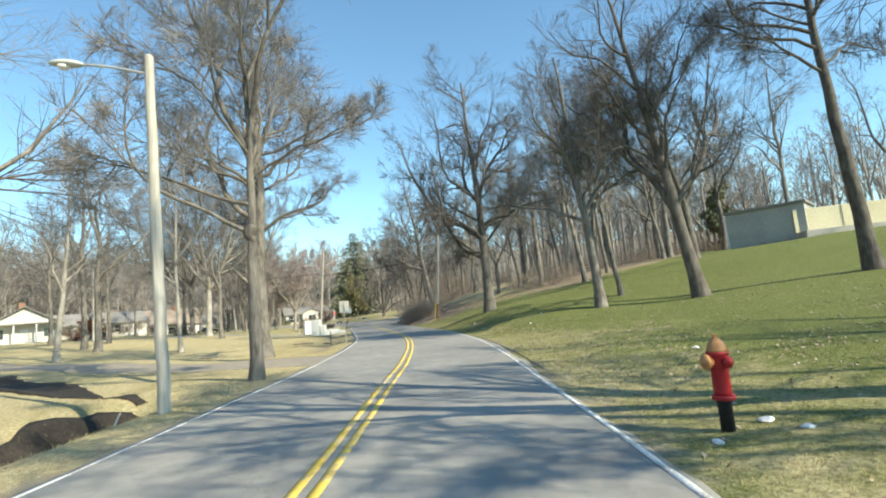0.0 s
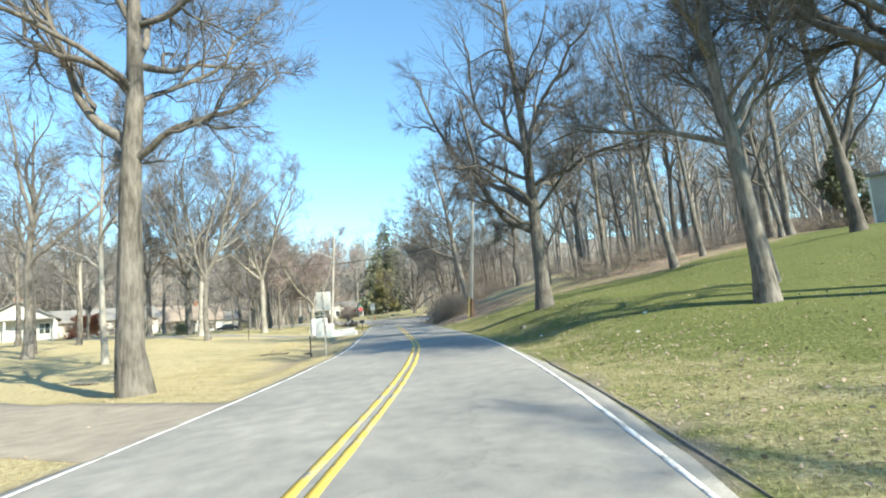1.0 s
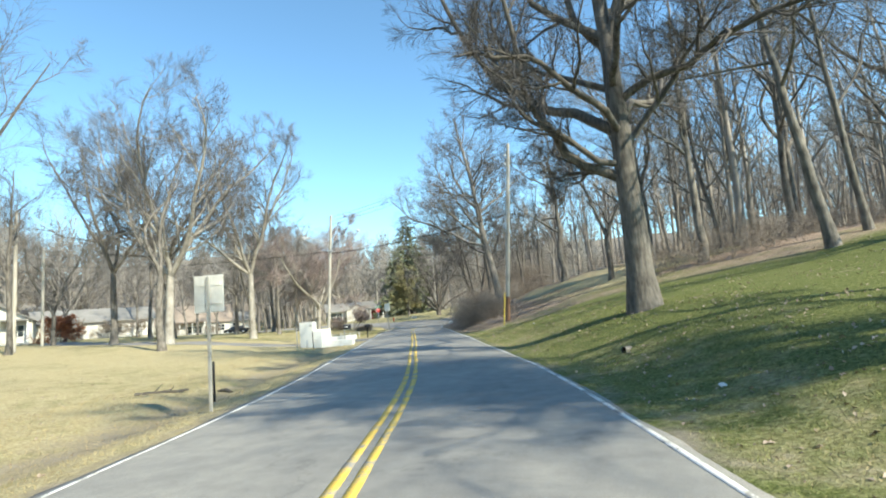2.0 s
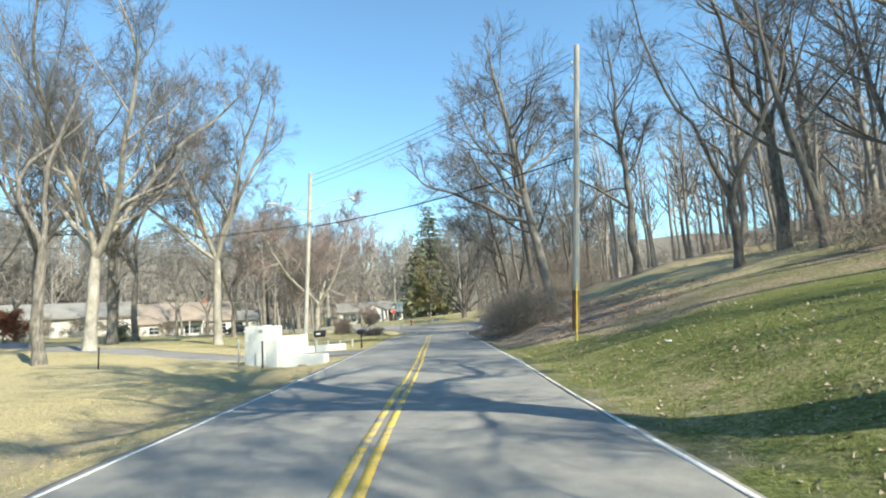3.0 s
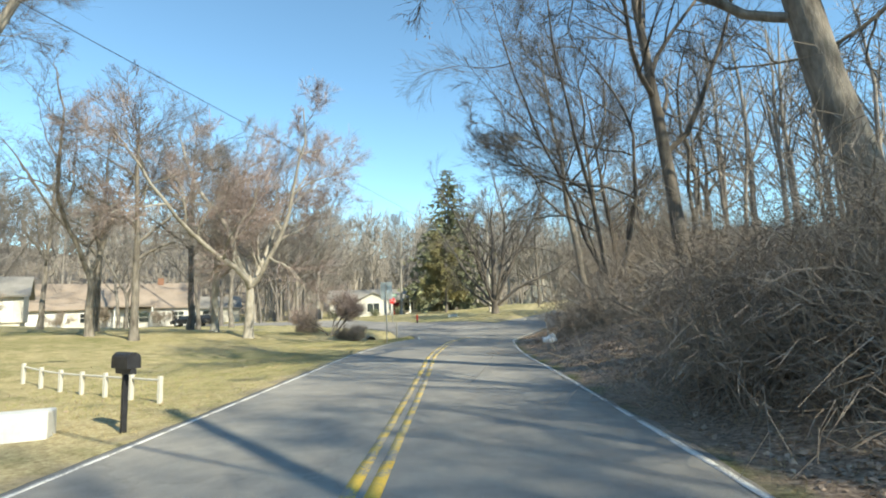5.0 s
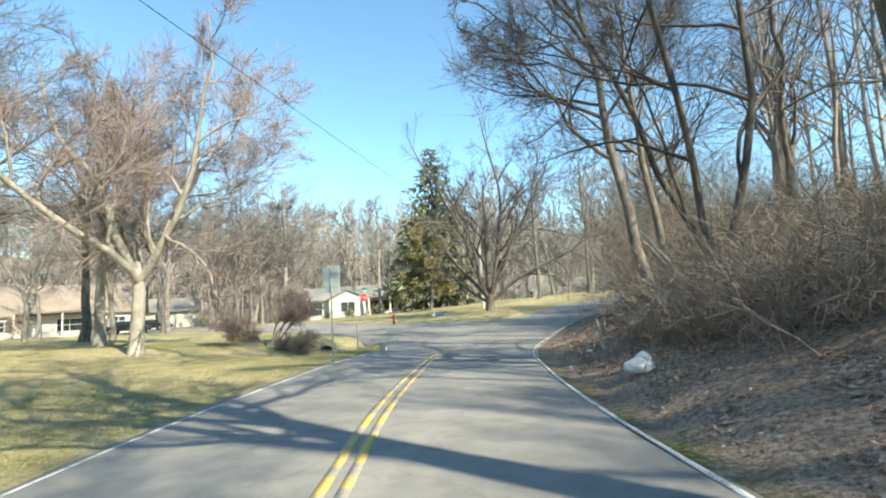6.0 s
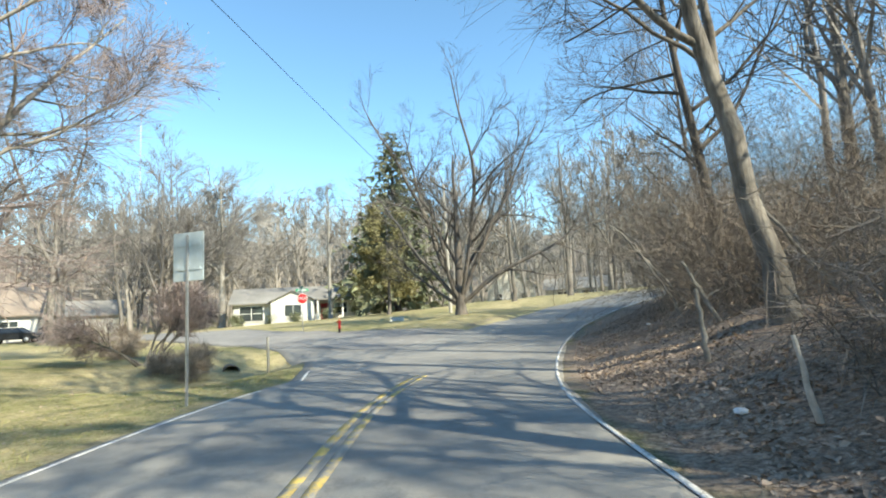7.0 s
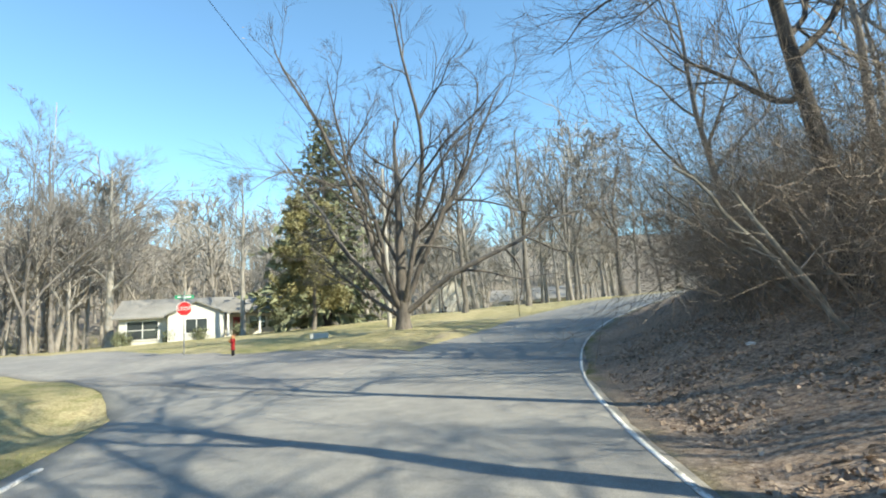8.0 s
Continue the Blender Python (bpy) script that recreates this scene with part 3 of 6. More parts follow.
def shoots(rng, pts, rad, count, u0, u1, spread, ratio, n, wobble, up, least, thin=0.6, taper=0.75):
    """The next order of branches on each of the given ones: points and radii."""
    m, k, _ = pts.shape
    own = np.repeat(np.arange(m), count)
    u = np.clip(u0 + (u1 - u0) * ((np.tile(np.arange(count), m) + rng.uniform(0.1, 0.9, m * count)) / count), 0, 0.999)
    f = u * (k - 1)
    i = f.astype(int)
    w = (f - i)[:, None]
    base = pts[own, i] * (1 - w) + pts[own, i + 1] * w
    r0 = rad[own, i] * (1 - w[:, 0]) + rad[own, i + 1] * w[:, 0]
    tan = unit(pts[own, i + 1] - pts[own, i])
    side = unit(np.cross(tan, rng.normal(0, 1, tan.shape)))
    ang = np.radians(rng.uniform(spread[0], spread[1], len(own)))[:, None]
    way = unit(tan * np.cos(ang) + side * np.sin(ang))
    length = np.linalg.norm(np.diff(pts, axis=1), axis=2).sum(1)[own] * ratio * (1 - 0.5 * (u - u0) / max(u1 - u0, 0.01)) * rng.uniform(0.65, 1.2, len(own))
    length = np.maximum(length, 0.28 * rng.uniform(0.7, 1.3, len(own)))
    out = np.empty((len(own), n, 3))
    out[:, 0] = base
    for s in range(1, n):
        way = unit(way + rng.normal(0, wobble, way.shape) + np.array([0, 0, up]))
        out[:, s] = out[:, s - 1] + way * (length / (n - 1))[:, None]
    rr = np.maximum(r0 * thin, least)[:, None] * np.linspace(1, 1 - taper, n)[None]
    return out, np.maximum(rr, least * 0.55)


def slivers(rng, pts, rad):
    """Each path as one thin tapering blade, for shoots too fine to show their roundness."""
    m, k, _ = pts.shape
    side = unit(np.cross(pts[:, -1] - pts[:, 0], rng.normal(0, 1, (m, 3))))[:, None] * rad[..., None]
    v = np.stack([pts - side, pts + side], 2).reshape(-1, 3)
    i = (np.arange(m)[:, None] * k * 2 + np.arange(k - 1)[None] * 2).ravel()
    return v, np.stack([i, i + 1, i + 3, i + 2], 1)


def stem(rng, height, r0, r1, n, lean, wobble):
    """A trunk from the ground up, with a flared foot."""
    h = np.linspace(0, height, n)
    xy = np.cumsum(rng.normal(0, wobble, (n, 2)), 0) * (height / n)
    xy -= xy[0]
    pts = np.stack([xy[:, 0] + lean[0] * h, xy[:, 1] + lean[1] * h, h - 0.25], 1)
    rad = np.linspace(r0, r1, n) + r0 * 0.4 * np.exp(-h / (1.0 * r0 + 0.1))
    return pts[None], rad[None]


# points and sides of limbs and branches, points of twigs and finest shoots, for near, middling and far trees
FINENESS = (((10, 7), (6, 4), 3, 2), ((8, 5), (5, 3), 3, 2), ((5, 4), (4, 3), 2, 2))


def tree_parts(seed, height=18.0, r=0.35, fork=0.3, limbs=9, spread=(25, 60), lean=(0.0, 0.0), wobble=0.035, order=(8, 9, 6), reach=0.62,
               droop=0.05, sides=10, stems=1, fan=0.25, twig=0.0075, lod=0, crook=0.17, thick=0.6, fuzz=1.15, main=()):
    """Trunk with limbs, and the finer crown, as two sets of arrays."""
    rng = np.random.default_rng(seed)
    (nl, sl), (nb, sb), nt, nf = FINENESS[lod]
    wood, fine = [], []
    if stems == 1:
        tp, tr = stem(rng, height * 0.88, r, r * 0.16, 14 if lod < 2 else 8, lean, wobble)
    else:
        p, q = stem(rng, height * fork, r, r * 0.8, 7 if lod < 2 else 4, lean, wobble)
        q[0, -2:] *= (0.92, 0.3)
        wood.append(tubes(p, q, sides))
        top, tw = p[0, -1], unit(p[0, -1] - p[0, -2])
        n, tp, tr = 12 if lod < 2 else 7, [], []
        for s in range(stems):
            a = 2 * math.pi * (s + rng.uniform(-0.2, 0.2)) / stems
            way = unit(tw + fan * rng.uniform(0.6, 1.4) * np.array([math.cos(a), math.sin(a), 0]))
            pts = [top - way * r * 0.4 - tw * min(0.9, height * fork * 0.4)]
            for _ in range(n - 1):
                way = unit(way + rng.normal(0, 0.05 + wobble * 1.8, 3) + [0, 0, droop * 0.9])
                pts.append(pts[-1] + way * height * (0.95 - fork) / (n - 1) * rng.uniform(0.9, 1.08))
            tp.append(pts)
            tr.append(r * rng.uniform(0.8, 1.1) * thick * np.linspace(1, 0.12, n) ** 0.8)
        tp, tr = np.array(tp), np.array(tr)
        fork, limbs = 0.08, max(3, round(limbs / stems))
    wood.append(tubes(tp, tr, sides))
    lp, lr = shoots(rng, tp, tr, limbs, fork, 0.97, spread, reach, nl, crook, droop, 0.03, 0.6, 0.84)
    if main:
        # the great limbs: height on the trunk, bearing, rise, length, share of the trunk's girth
        gp, gr = [], []
        for h, az, el, ln, share in main:
            k = min(h / (height * 0.88), 0.97) * (tp.shape[1] - 1)
            i, w = int(k), k - int(k)
            base, girth = tp[0, i] * (1 - w) + tp[0, i + 1] * w, tr[0, i] * (1 - w) + tr[0, i + 1] * w
            a, e = radians(az), radians(el)
            way, pts = np.array([math.cos(a) * math.cos(e), math.sin(a) * math.cos(e), math.sin(e)]), [base]
            for _ in range(nl + 3):
                way = unit(way + rng.normal(0, crook * 0.85, 3) + [0, 0, droop * 0.8])
                pts.append(pts[-1] + way * ln / (nl + 3))
            gp.append(pts)
            gr.append(girth * share * np.linspace(1, 0.1, nl + 4) ** 0.75)
        gp, gr = np.array(gp), np.array(gr)
        wood.append(tubes(gp, gr, sl + 2))
        # side limbs fork off the great ones
        sp, sr = shoots(rng, gp, gr, 5, 0.22, 0.95, (28, 62), 0.5, nl, crook, droop, 0.03, 0.62, 0.82)
        lp, lr = np.concatenate([lp, sp]), np.concatenate([lr, sr])
        mp, mr = shoots(rng, gp, gr, order[0], 0.25, 1.0, (24, 52), 0.3, nb, crook * 0.8, 0.015 + droop * 0.9, 0.013, 0.5, 0.78)
        fine.append(tubes(mp, mr, sb))
        mt, mtr = shoots(rng, mp, mr, order[1], 0.14, 1.0, (20, 46), 0.6, nt, crook * 0.7, 0.015 + droop * 0.8, twig, 0.55, 0.65)
        fine.append(slivers(rng, mt, mtr))
        if order[2]:
            mf, mfr = shoots(rng, mt, mtr, order[2], 0.12, 1.0, (16, 44), fuzz, nf, 0.14, 0.02, twig * 0.72, 0.75, 0.6)
            fine.append(slivers(rng, mf, mfr))
    wood.append(tubes(lp, lr, sl))
    bp, br = shoots(rng, lp, lr, order[0], 0.12, 0.99, (24, 54), 0.58, nb, crook * 0.8, 0.015 + droop * 0.9, 0.013, 0.55, 0.78)
    fine.append(tubes(bp, br, sb))
    tp2, tr2 = shoots(rng, bp, br, order[1], 0.14, 1.0, (20, 46), 0.62, nt, crook * 0.7, 0.015 + droop * 0.8, twig, 0.55, 0.65)
    fine.append(slivers(rng, tp2, tr2))
    if order[2]:
        fp, fr = shoots(rng, tp2, tr2, order[2], 0.12, 1.0, (16, 44), fuzz, nf, 0.14, 0.02, twig * 0.72, 0.75, 0.6)
        fine.append(slivers(rng, fp, fr))
        # shoots straight off the limbs fill the inside
        ip, ir = shoots(rng, lp, lr, order[1], 0.1, 0.9, (40, 85), 0.26, nt, 0.2, droop, twig, 0.3, 0.7)
        jp, jr = shoots(rng, ip, ir, order[2], 0.1, 1.0, (20, 60), 0.6, nf, 0.15, droop, twig * 0.75, 0.7, 0.6)
        if lod < 2:
            fine += [slivers(rng, ip, ir), slivers(rng, jp, jr)]
    return joined(wood), joined(fine)


def tree(place, label, bark, twigs, name="bare_tree", group="", turn=0.0, clinging=0, side=1, **shape):
    """One tree of its own shape, rooted at a place on the ground."""
    wood, fine = tree_parts(**shape)
    z = on_land(*place)
    # kept clear of passing cars: no shoots low over the road
    v, f = fine
    c, s = math.cos(radians(turn)), math.sin(radians(turn))
    low = np.where(v[:, 2] + z < 6.0)[0]
    d, _ = along_road(v[low, 0] * c - v[low, 1] * s + place[0], v[low, 0] * s + v[low, 1] * c + place[1])
    cut = np.zeros(len(v), bool)
    cut[low[np.abs(d) < 4.6]] = True
    fine = (v, f[~cut[f].any(1)])
    ob = thing(name, pose(place[0], place[1], on_land(*place), 0, 0, turn), label, "tree", group)
    part("trunk", mesh_of("trunk", *wood, bark), ob)
    part("crown", mesh_of("crown", *fine, twigs), ob, "fine leafless branches and twigs")
    if clinging:
        # the last withered leaves hang in loose clusters at the outer twig ends
        rng = np.random.default_rng(shape["seed"] + 5000)
        kept = v[np.unique(fine[1])]
        out = np.hypot(kept[:, 0], kept[:, 1])
        tips = kept[(out > np.quantile(out, 0.75)) & (kept[:, 0] * side < 0)]
        c = tips[rng.integers(len(tips), size=clinging // 7)].repeat(7, 0)
        c = c + rng.normal(0, 1, c.shape) * [0.3, 0.3, 0.22]
        a = unit(rng.normal(0, 0.5, c.shape) - [0, 0, 0.8])
        b = unit(np.cross(a, rng.normal(0, 1, c.shape))) * 0.38
        k = rng.uniform(0.03, 0.065, (len(c), 1))
        q = np.stack([c - a * k, c + b * k, c + a * k * 1.1, c - b * k], 1).reshape(-1, 3)
        part("withered_leaves", mesh_of("withered_leaves", q, np.arange(len(q)).reshape(-1, 4), DRY_LEAF, False), ob, "last withered brown leaves on the twig ends")
    return ob


def burl(ob, height, r, size, turn, seed):
    """A lumpy swelling on a trunk, with a dark hollow."""
    rng = np.random.default_rng(seed)
    bm = bmesh.new()
    bmesh.ops.create_icosphere(bm, subdivisions=3, radius=1.0)
    for v in bm.verts:
        c = v.co
        k = 1 + 0.16 * math.sin(3.1 * c.x + 1.7 * c.z + seed) + 0.12 * math.sin(5.3 * c.y - 2.2 * c.z)
        hollow = 0.55 * math.exp(-((c.x - 0.75) ** 2 + c.y**2 + (c.z + 0.35) ** 2) / 0.14)
        v.co = Vector((c.x * size * (k - hollow), c.y * size * 0.85 * k, c.z * size * 1.25 * k))
    part("burl", bm_mesh("burl", bm, BARK_DARK, True), ob, "dark hollow burl", pose(math.cos(turn) * r * 0.8, math.sin(turn) * r * 0.8, height, 0, 0, math.degrees(turn)))


# beside the road, left
roadside = tree((2.1, 5.3), "tall grey roadside tree, leafless, with wide forking limbs", BARK_GREY, TWIG_PALE, seed=11, height=13, r=0.2, fork=0.45, limbs=6, order=(6, 9, 6), reach=0.5, spread=(30, 70), crook=0.2,
                main=((4.5, 184, 10, 6.0, 0.5), (5.4, 205, 25, 6.0, 0.5), (6.2, 10, 30, 4.5, 0.5), (6.8, 178, 58, 11.0, 0.95), (7.4, 5, 66, 10.0, 0.95), (6.6, 90, 40, 6.0, 0.5), (6.9, -90, 35, 6.0, 0.5), (8.6, 130, 62, 8.0, 0.9)))
burl(roadside, 4.3, 0.2, 0.24, -0.7, 3)
tree((-1.95, 14.5), "thick grey roadside tree with heavy crooked limbs, leafless", BARK_GREY, TWIG_PALE, seed=14, height=20, r=0.36, fork=0.5, limbs=7, order=(6, 9, 5), reach=0.45, spread=(35, 70), crook=0.22,
     main=((6.3, 0, 16, 4.8, 0.42), (10.2, 5, 12, 5.5, 0.45), (6.6, 185, 30, 8.0, 0.6), (6.2, 165, 18, 7.0, 0.45), (8.0, 200, 45, 8.0, 0.5), (9.0, 150, 55, 9.0, 0.55), (11.0, 60, 55, 7.0, 0.5), (7.5, 90, 40, 7.0, 0.4), (8.2, -90, 40, 7.0, 0.4), (12.0, -20, 60, 7.0, 0.55)))
tree((-13.4, 25.5), "slim pale-barked tree on dry lawn, leafless", BARK_PALE, TWIG, seed=17, height=15, r=0.17, fork=0.3, limbs=11, order=(7, 9, 5), reach=0.45, lod=1)
tree((-18.8, 20.9), "pale leaning tree on dry lawn, leafless", BARK_PALE, TWIG, seed=18, height=15, r=0.2, fork=0.3, limbs=11, lean=(0.06, 0), order=(7, 9, 5), reach=0.45, lod=1)
tree((-10.5, 3.5), "old lawn tree with wide crown, leafless", BARK_GREY, TWIG_PALE, seed=19, height=19, r=0.36, fork=0.28, limbs=14, order=(8, 9, 5), reach=0.6, spread=(40, 75), lod=1)
# the old oaks on the lawn, right
tree((8.6, 31.7), "massive old oak with wide crooked limbs, leafless", BARK_GREY, TWIG, name="oak_tree", seed=26, height=22, r=0.44, fork=0.45, limbs=9, wobble=0.03, spread=(30, 72), order=(6, 9, 6), reach=0.45, droop=0.04, crook=0.24, lean=(-0.03, 0.0),
     main=((4.4, 182, 26, 9.5, 0.5), (6.0, 174, 46, 13.0, 0.62), (5.0, 198, 4, 5.5, 0.35), (4.6, 160, -4, 4.5, 0.3), (7.5, 172, 18, 8.0, 0.42), (8.5, 150, 58, 10.0, 0.58), (5.5, 5, 15, 6.0, 0.36), (7.0, -12, 32, 8.0, 0.46), (9.0, -25, 58, 9.0, 0.55), (6.5, 95, 38, 8.0, 0.45), (7.5, -85, 40, 8.0, 0.45), (6.0, 245, 30, 7.0, 0.4)))
tree((14.7, 19.0), "grey lawn tree with long arching limbs, leafless", BARK_GREY, TWIG, seed=27, height=16.5, r=0.29, fork=0.45, limbs=6, lean=(-0.06, 0.02), order=(6, 9, 6), reach=0.45, spread=(22, 55), crook=0.2,
     main=((4.9, 182, 44, 7.5, 0.5), (5.2, 168, 64, 8.5, 0.62), (5.4, 0, 60, 8.0, 0.55), (5.0, 25, 40, 6.0, 0.42), (6.5, 90, 50, 6.0, 0.45), (6.0, -90, 45, 6.0, 0.42)))
tree((19.2, 17.2), "leaning dark lawn tree with heavy forked limbs, leafless", BARK_DARK, TWIG, seed=31, height=19, r=0.35, fork=0.45, limbs=7, lean=(-0.17, 0.0), order=(6, 9, 6), reach=0.45, spread=(28, 62), crook=0.2,
     main=((4.4, 180, 60, 10.0, 0.7), (4.8, 0, 50, 8.5, 0.62), (7.0, 185, 35, 7.0, 0.42), (6.0, 168, 64, 9.0, 0.52), (7.2, 20, 60, 8.0, 0.5), (6.5, 90, 45, 6.0, 0.42), (6.6, -90, 45, 6.0, 0.42)))
tree((16.9, 23.6), "slender grey tree behind another, leafless", BARK_GREY, TWIG, seed=33, height=15, r=0.17, fork=0.3, limbs=11, lean=(-0.1, 0.0), order=(7, 9, 5), reach=0.45, lod=1)
tree((25.8, 15.1), "large dark lawn tree with high spreading limbs, leafless", BARK_DARK, TWIG, seed=37, height=21, r=0.36, fork=0.62, limbs=7, lean=(-0.04, 0.0), order=(6, 9, 5), reach=0.4, spread=(35, 75), lod=1, crook=0.22,
     main=((10.6, 180, 8, 6.5, 0.5), (11.4, 172, 40, 7.0, 0.55), (12.0, 0, 45, 7.0, 0.55), (9.8, 20, 15, 5.0, 0.42), (11.8, 90, 50, 6.0, 0.45), (9.4, 200, 25, 5.5, 0.4), (12.6, -60, 55, 6.0, 0.5)))
tree((25.1, 32.8), "grey lawn tree on the slope, leafless", BARK_DARK, TWIG, seed=39, height=20, r=0.32, fork=0.28, limbs=14, stems=2, fan=0.35, lean=(-0.05, 0), order=(8, 9, 5), reach=0.55, lod=1)
tree((17.6, 39.6), "tall straight tree at the wood's edge, leafless", BARK_GREY, TWIG, seed=41, height=21, r=0.25, fork=0.36, limbs=14, lean=(-0.1, 0.02), order=(8, 9, 5), reach=0.45, lod=1)
tree((20.2, 42.0), "slim straight tree at the wood's edge, leafless", BARK_GREY, TWIG, seed=42, height=20, r=0.18, fork=0.34, limbs=13, lean=(-0.07, 0), order=(7, 9, 5), reach=0.42, lod=1)
# on the lawn behind the start of the way
for n, spot in enumerate(((17.6, -4.9), (24.5, -9.5), (17.0, -13.0), (28.0, -5.0))):
    tree(spot, "spreading lawn tree near the road, leafless", BARK_GREY, TWIG, group="lawn trees near the hydrant", seed=44 + n, height=18, r=0.4 if n == 0 else 0.3, fork=0.25, limbs=13, stems=2, fan=0.4, order=(7, 8, 4), reach=0.55, spread=(30, 75), lod=1, twig=0.03 if n == 1 else 0.009)
# at the cutting, right
tree((0.7, 60.0), "big old tree leaning over the road, nearly leafless", BARK_GREY, TWIG, clinging=1100, seed=51, height=21, r=0.36, fork=0.5, limbs=9, lean=(-0.15, -0.01), order=(5, 7, 5), reach=0.42, spread=(35, 78), crook=0.23, wobble=0.04, twig=0.0085,
     main=((6.0, 182, 22, 11.0, 0.55), (7.6, 178, 36, 9.5, 0.48), (5.4, 168, 24, 6.5, 0.36), (9.5, 190, 52, 9.0, 0.55), (9.0, 20, 46, 8.0, 0.52), (8.0, 90, 40, 7.0, 0.42), (8.2, -60, 45, 7.0, 0.42), (7.0, 215, 30, 7.5, 0.42)))
tree((6.2, 65.6), "crooked grey tree on the brow of the bank, leafless", BARK_GREY, TWIG, seed=53, height=20, r=0.30, fork=0.45, limbs=8, lean=(-0.05, 0), wobble=0.13, order=(6, 9, 5), reach=0.45, crook=0.24,
     main=((5.0, 185, 40, 8.0, 0.5), (6.5, 175, 25, 7.0, 0.42), (7.5, 5, 50, 7.0, 0.5), (9.0, 190, 60, 7.0, 0.55), (6.0, 60, 40, 6.0, 0.4)))
tree((-3.7, 72.8), "many-stemmed tree leaning out of the brush, leafless", BARK_DARK, TWIG, seed=57, height=19, r=0.19, fork=0.1, limbs=15, stems=3, fan=0.24, lean=(-0.06, 0.05), order=(6, 8, 5), reach=0.42, spread=(30, 75), main=((4.5, 185, 38, 7.5, 0.6), (6.5, 170, 30, 7.0, 0.55), (8.0, 195, 45, 6.0, 0.5)))
tree((-1.2, 69.0), "dark tree above the brush, leafless", BARK_DARK, TWIG, seed=58, height=20, r=0.28, fork=0.3, limbs=13, lean=(-0.08, 0), order=(6, 7, 5), reach=0.55, lod=1)
tree((-5.0, 77.3), "grey tree leaning out of the brush to the road, leafless", BARK_GREY, TWIG, seed=61, height=18, r=0.21, fork=0.4, limbs=9, lean=(-0.13, 0.0), order=(6, 8, 5), reach=0.42, spread=(30, 75), crook=0.22, wobble=0.06,
     main=((5.5, 185, 40, 6.5, 0.55), (7.5, 170, 28, 6.0, 0.5), (7.0, 10, 50, 6.0, 0.5), (9.0, 195, 55, 6.0, 0.55)))
tree((-3.9, 80.8), "slim grey tree among the brush, leafless", BARK_GREY, TWIG, seed=62, height=17, r=0.18, fork=0.35, limbs=11, lean=(-0.08, 0.0), order=(6, 8, 5), reach=0.42, spread=(30, 75), crook=0.22, wobble=0.06, lod=1)
tree((-3.2, 86.0), "dark tree leaning to the bend, leafless", BARK_DARK, TWIG, seed=63, height=17, r=0.22, fork=0.26, limbs=14, lean=(-0.12, 0.0), order=(7, 9, 5), reach=0.5, spread=(35, 80), lod=1)
# the fan-shaped tree at the bend, and the pink-tinged one on the lawn
tree((-15.3, 100.0), "fan-shaped many-stemmed tree at the bend, nearly leafless", BARK_DARK, TWIG, clinging=140, seed=71, height=12.5, r=0.34, fork=0.4, limbs=4, order=(4, 7, 4), reach=0.42, spread=(22, 58), droop=0.03, crook=0.16, wobble=0.05,
     main=((0.9, 180, 72, 14.5, 0.52), (1.1, 176, 46, 13.5, 0.46), (0.8, 184, 26, 7.0, 0.34), (1.0, 5, 77, 15.0, 0.52), (1.2, -4, 61, 14.0, 0.5), (0.9, 2, 42, 13.5, 0.46), (1.3, 150, 75, 13.5, 0.42), (1.2, -60, 65, 11.0, 0.4), (1.3, 80, 60, 11.0, 0.4), (1.0, 215, 62, 12.0, 0.42)))
tree((-25.7, 76.4), "spreading pale-barked lawn tree with rosy budding twigs", BARK_PALE, TWIG_ROSY, clinging=420, side=-1, seed=75, height=17.5, r=0.30, fork=0.24, limbs=40, stems=5, fan=0.85, wobble=0.05, order=(8, 11, 8), reach=0.5, spread=(25, 68), droop=0.035, twig=0.0095, crook=0.2)
tree((-29.9, 78.1), "pale-trunked lawn tree beside its twin, leafless", BARK_PALE, TWIG_PALE, seed=74, height=14, r=0.26, fork=0.3, limbs=14, order=(8, 10, 6), reach=0.5, lod=1)
# open lawns on the left
tree((-26.5, 51.3), "pale double-trunked tree on the lawn, leafless", BARK_PALE, TWIG, seed=81, height=24.5, r=0.36, fork=0.28, limbs=40, stems=4, fan=0.55, order=(6, 9, 6), reach=0.5, spread=(25, 60), lod=1, twig=0.0095, crook=0.18)
tree((-33.2, 58.5), "grey lawn tree with several stems, leafless", BARK_GREY, TWIG, seed=82, height=25, r=0.34, fork=0.32, limbs=36, stems=4, fan=0.6, order=(6, 9, 6), reach=0.5, spread=(25, 60), lod=1, twig=0.0095, crook=0.18)
tree((-35.0, 54.0), "grey lawn tree with rounded crown, leafless", BARK_GREY, TWIG, seed=83, height=23, r=0.3, fork=0.34, limbs=32, stems=4, fan=0.6, order=(7, 9, 6), reach=0.5, spread=(25, 60), lod=1, twig=0.0095)
tree((-23.9, 59.3), "tall pale-barked lawn tree, leafless", BARK_PALE, TWIG, seed=84, height=22, r=0.32, fork=0.34, limbs=40, stems=5, fan=0.65, order=(6, 9, 6), reach=0.5, spread=(25, 60), lod=1, twig=0.0095)
tree((-27.6, 70.0), "grey lawn tree with a burl, leafless", BARK_GREY, TWIG, seed=85, height=14, r=0.22, fork=0.35, limbs=13, order=(8, 10, 6), reach=0.5, lod=1, twig=0.0095)
tree((-33.7, 119.0), "bleached white-barked tree before a house", BARK_PALE, TWIG_PALE, seed=86, height=17.5, r=0.24, fork=0.45, limbs=12, order=(6, 7, 5), reach=0.3, lod=1, twig=0.0095)
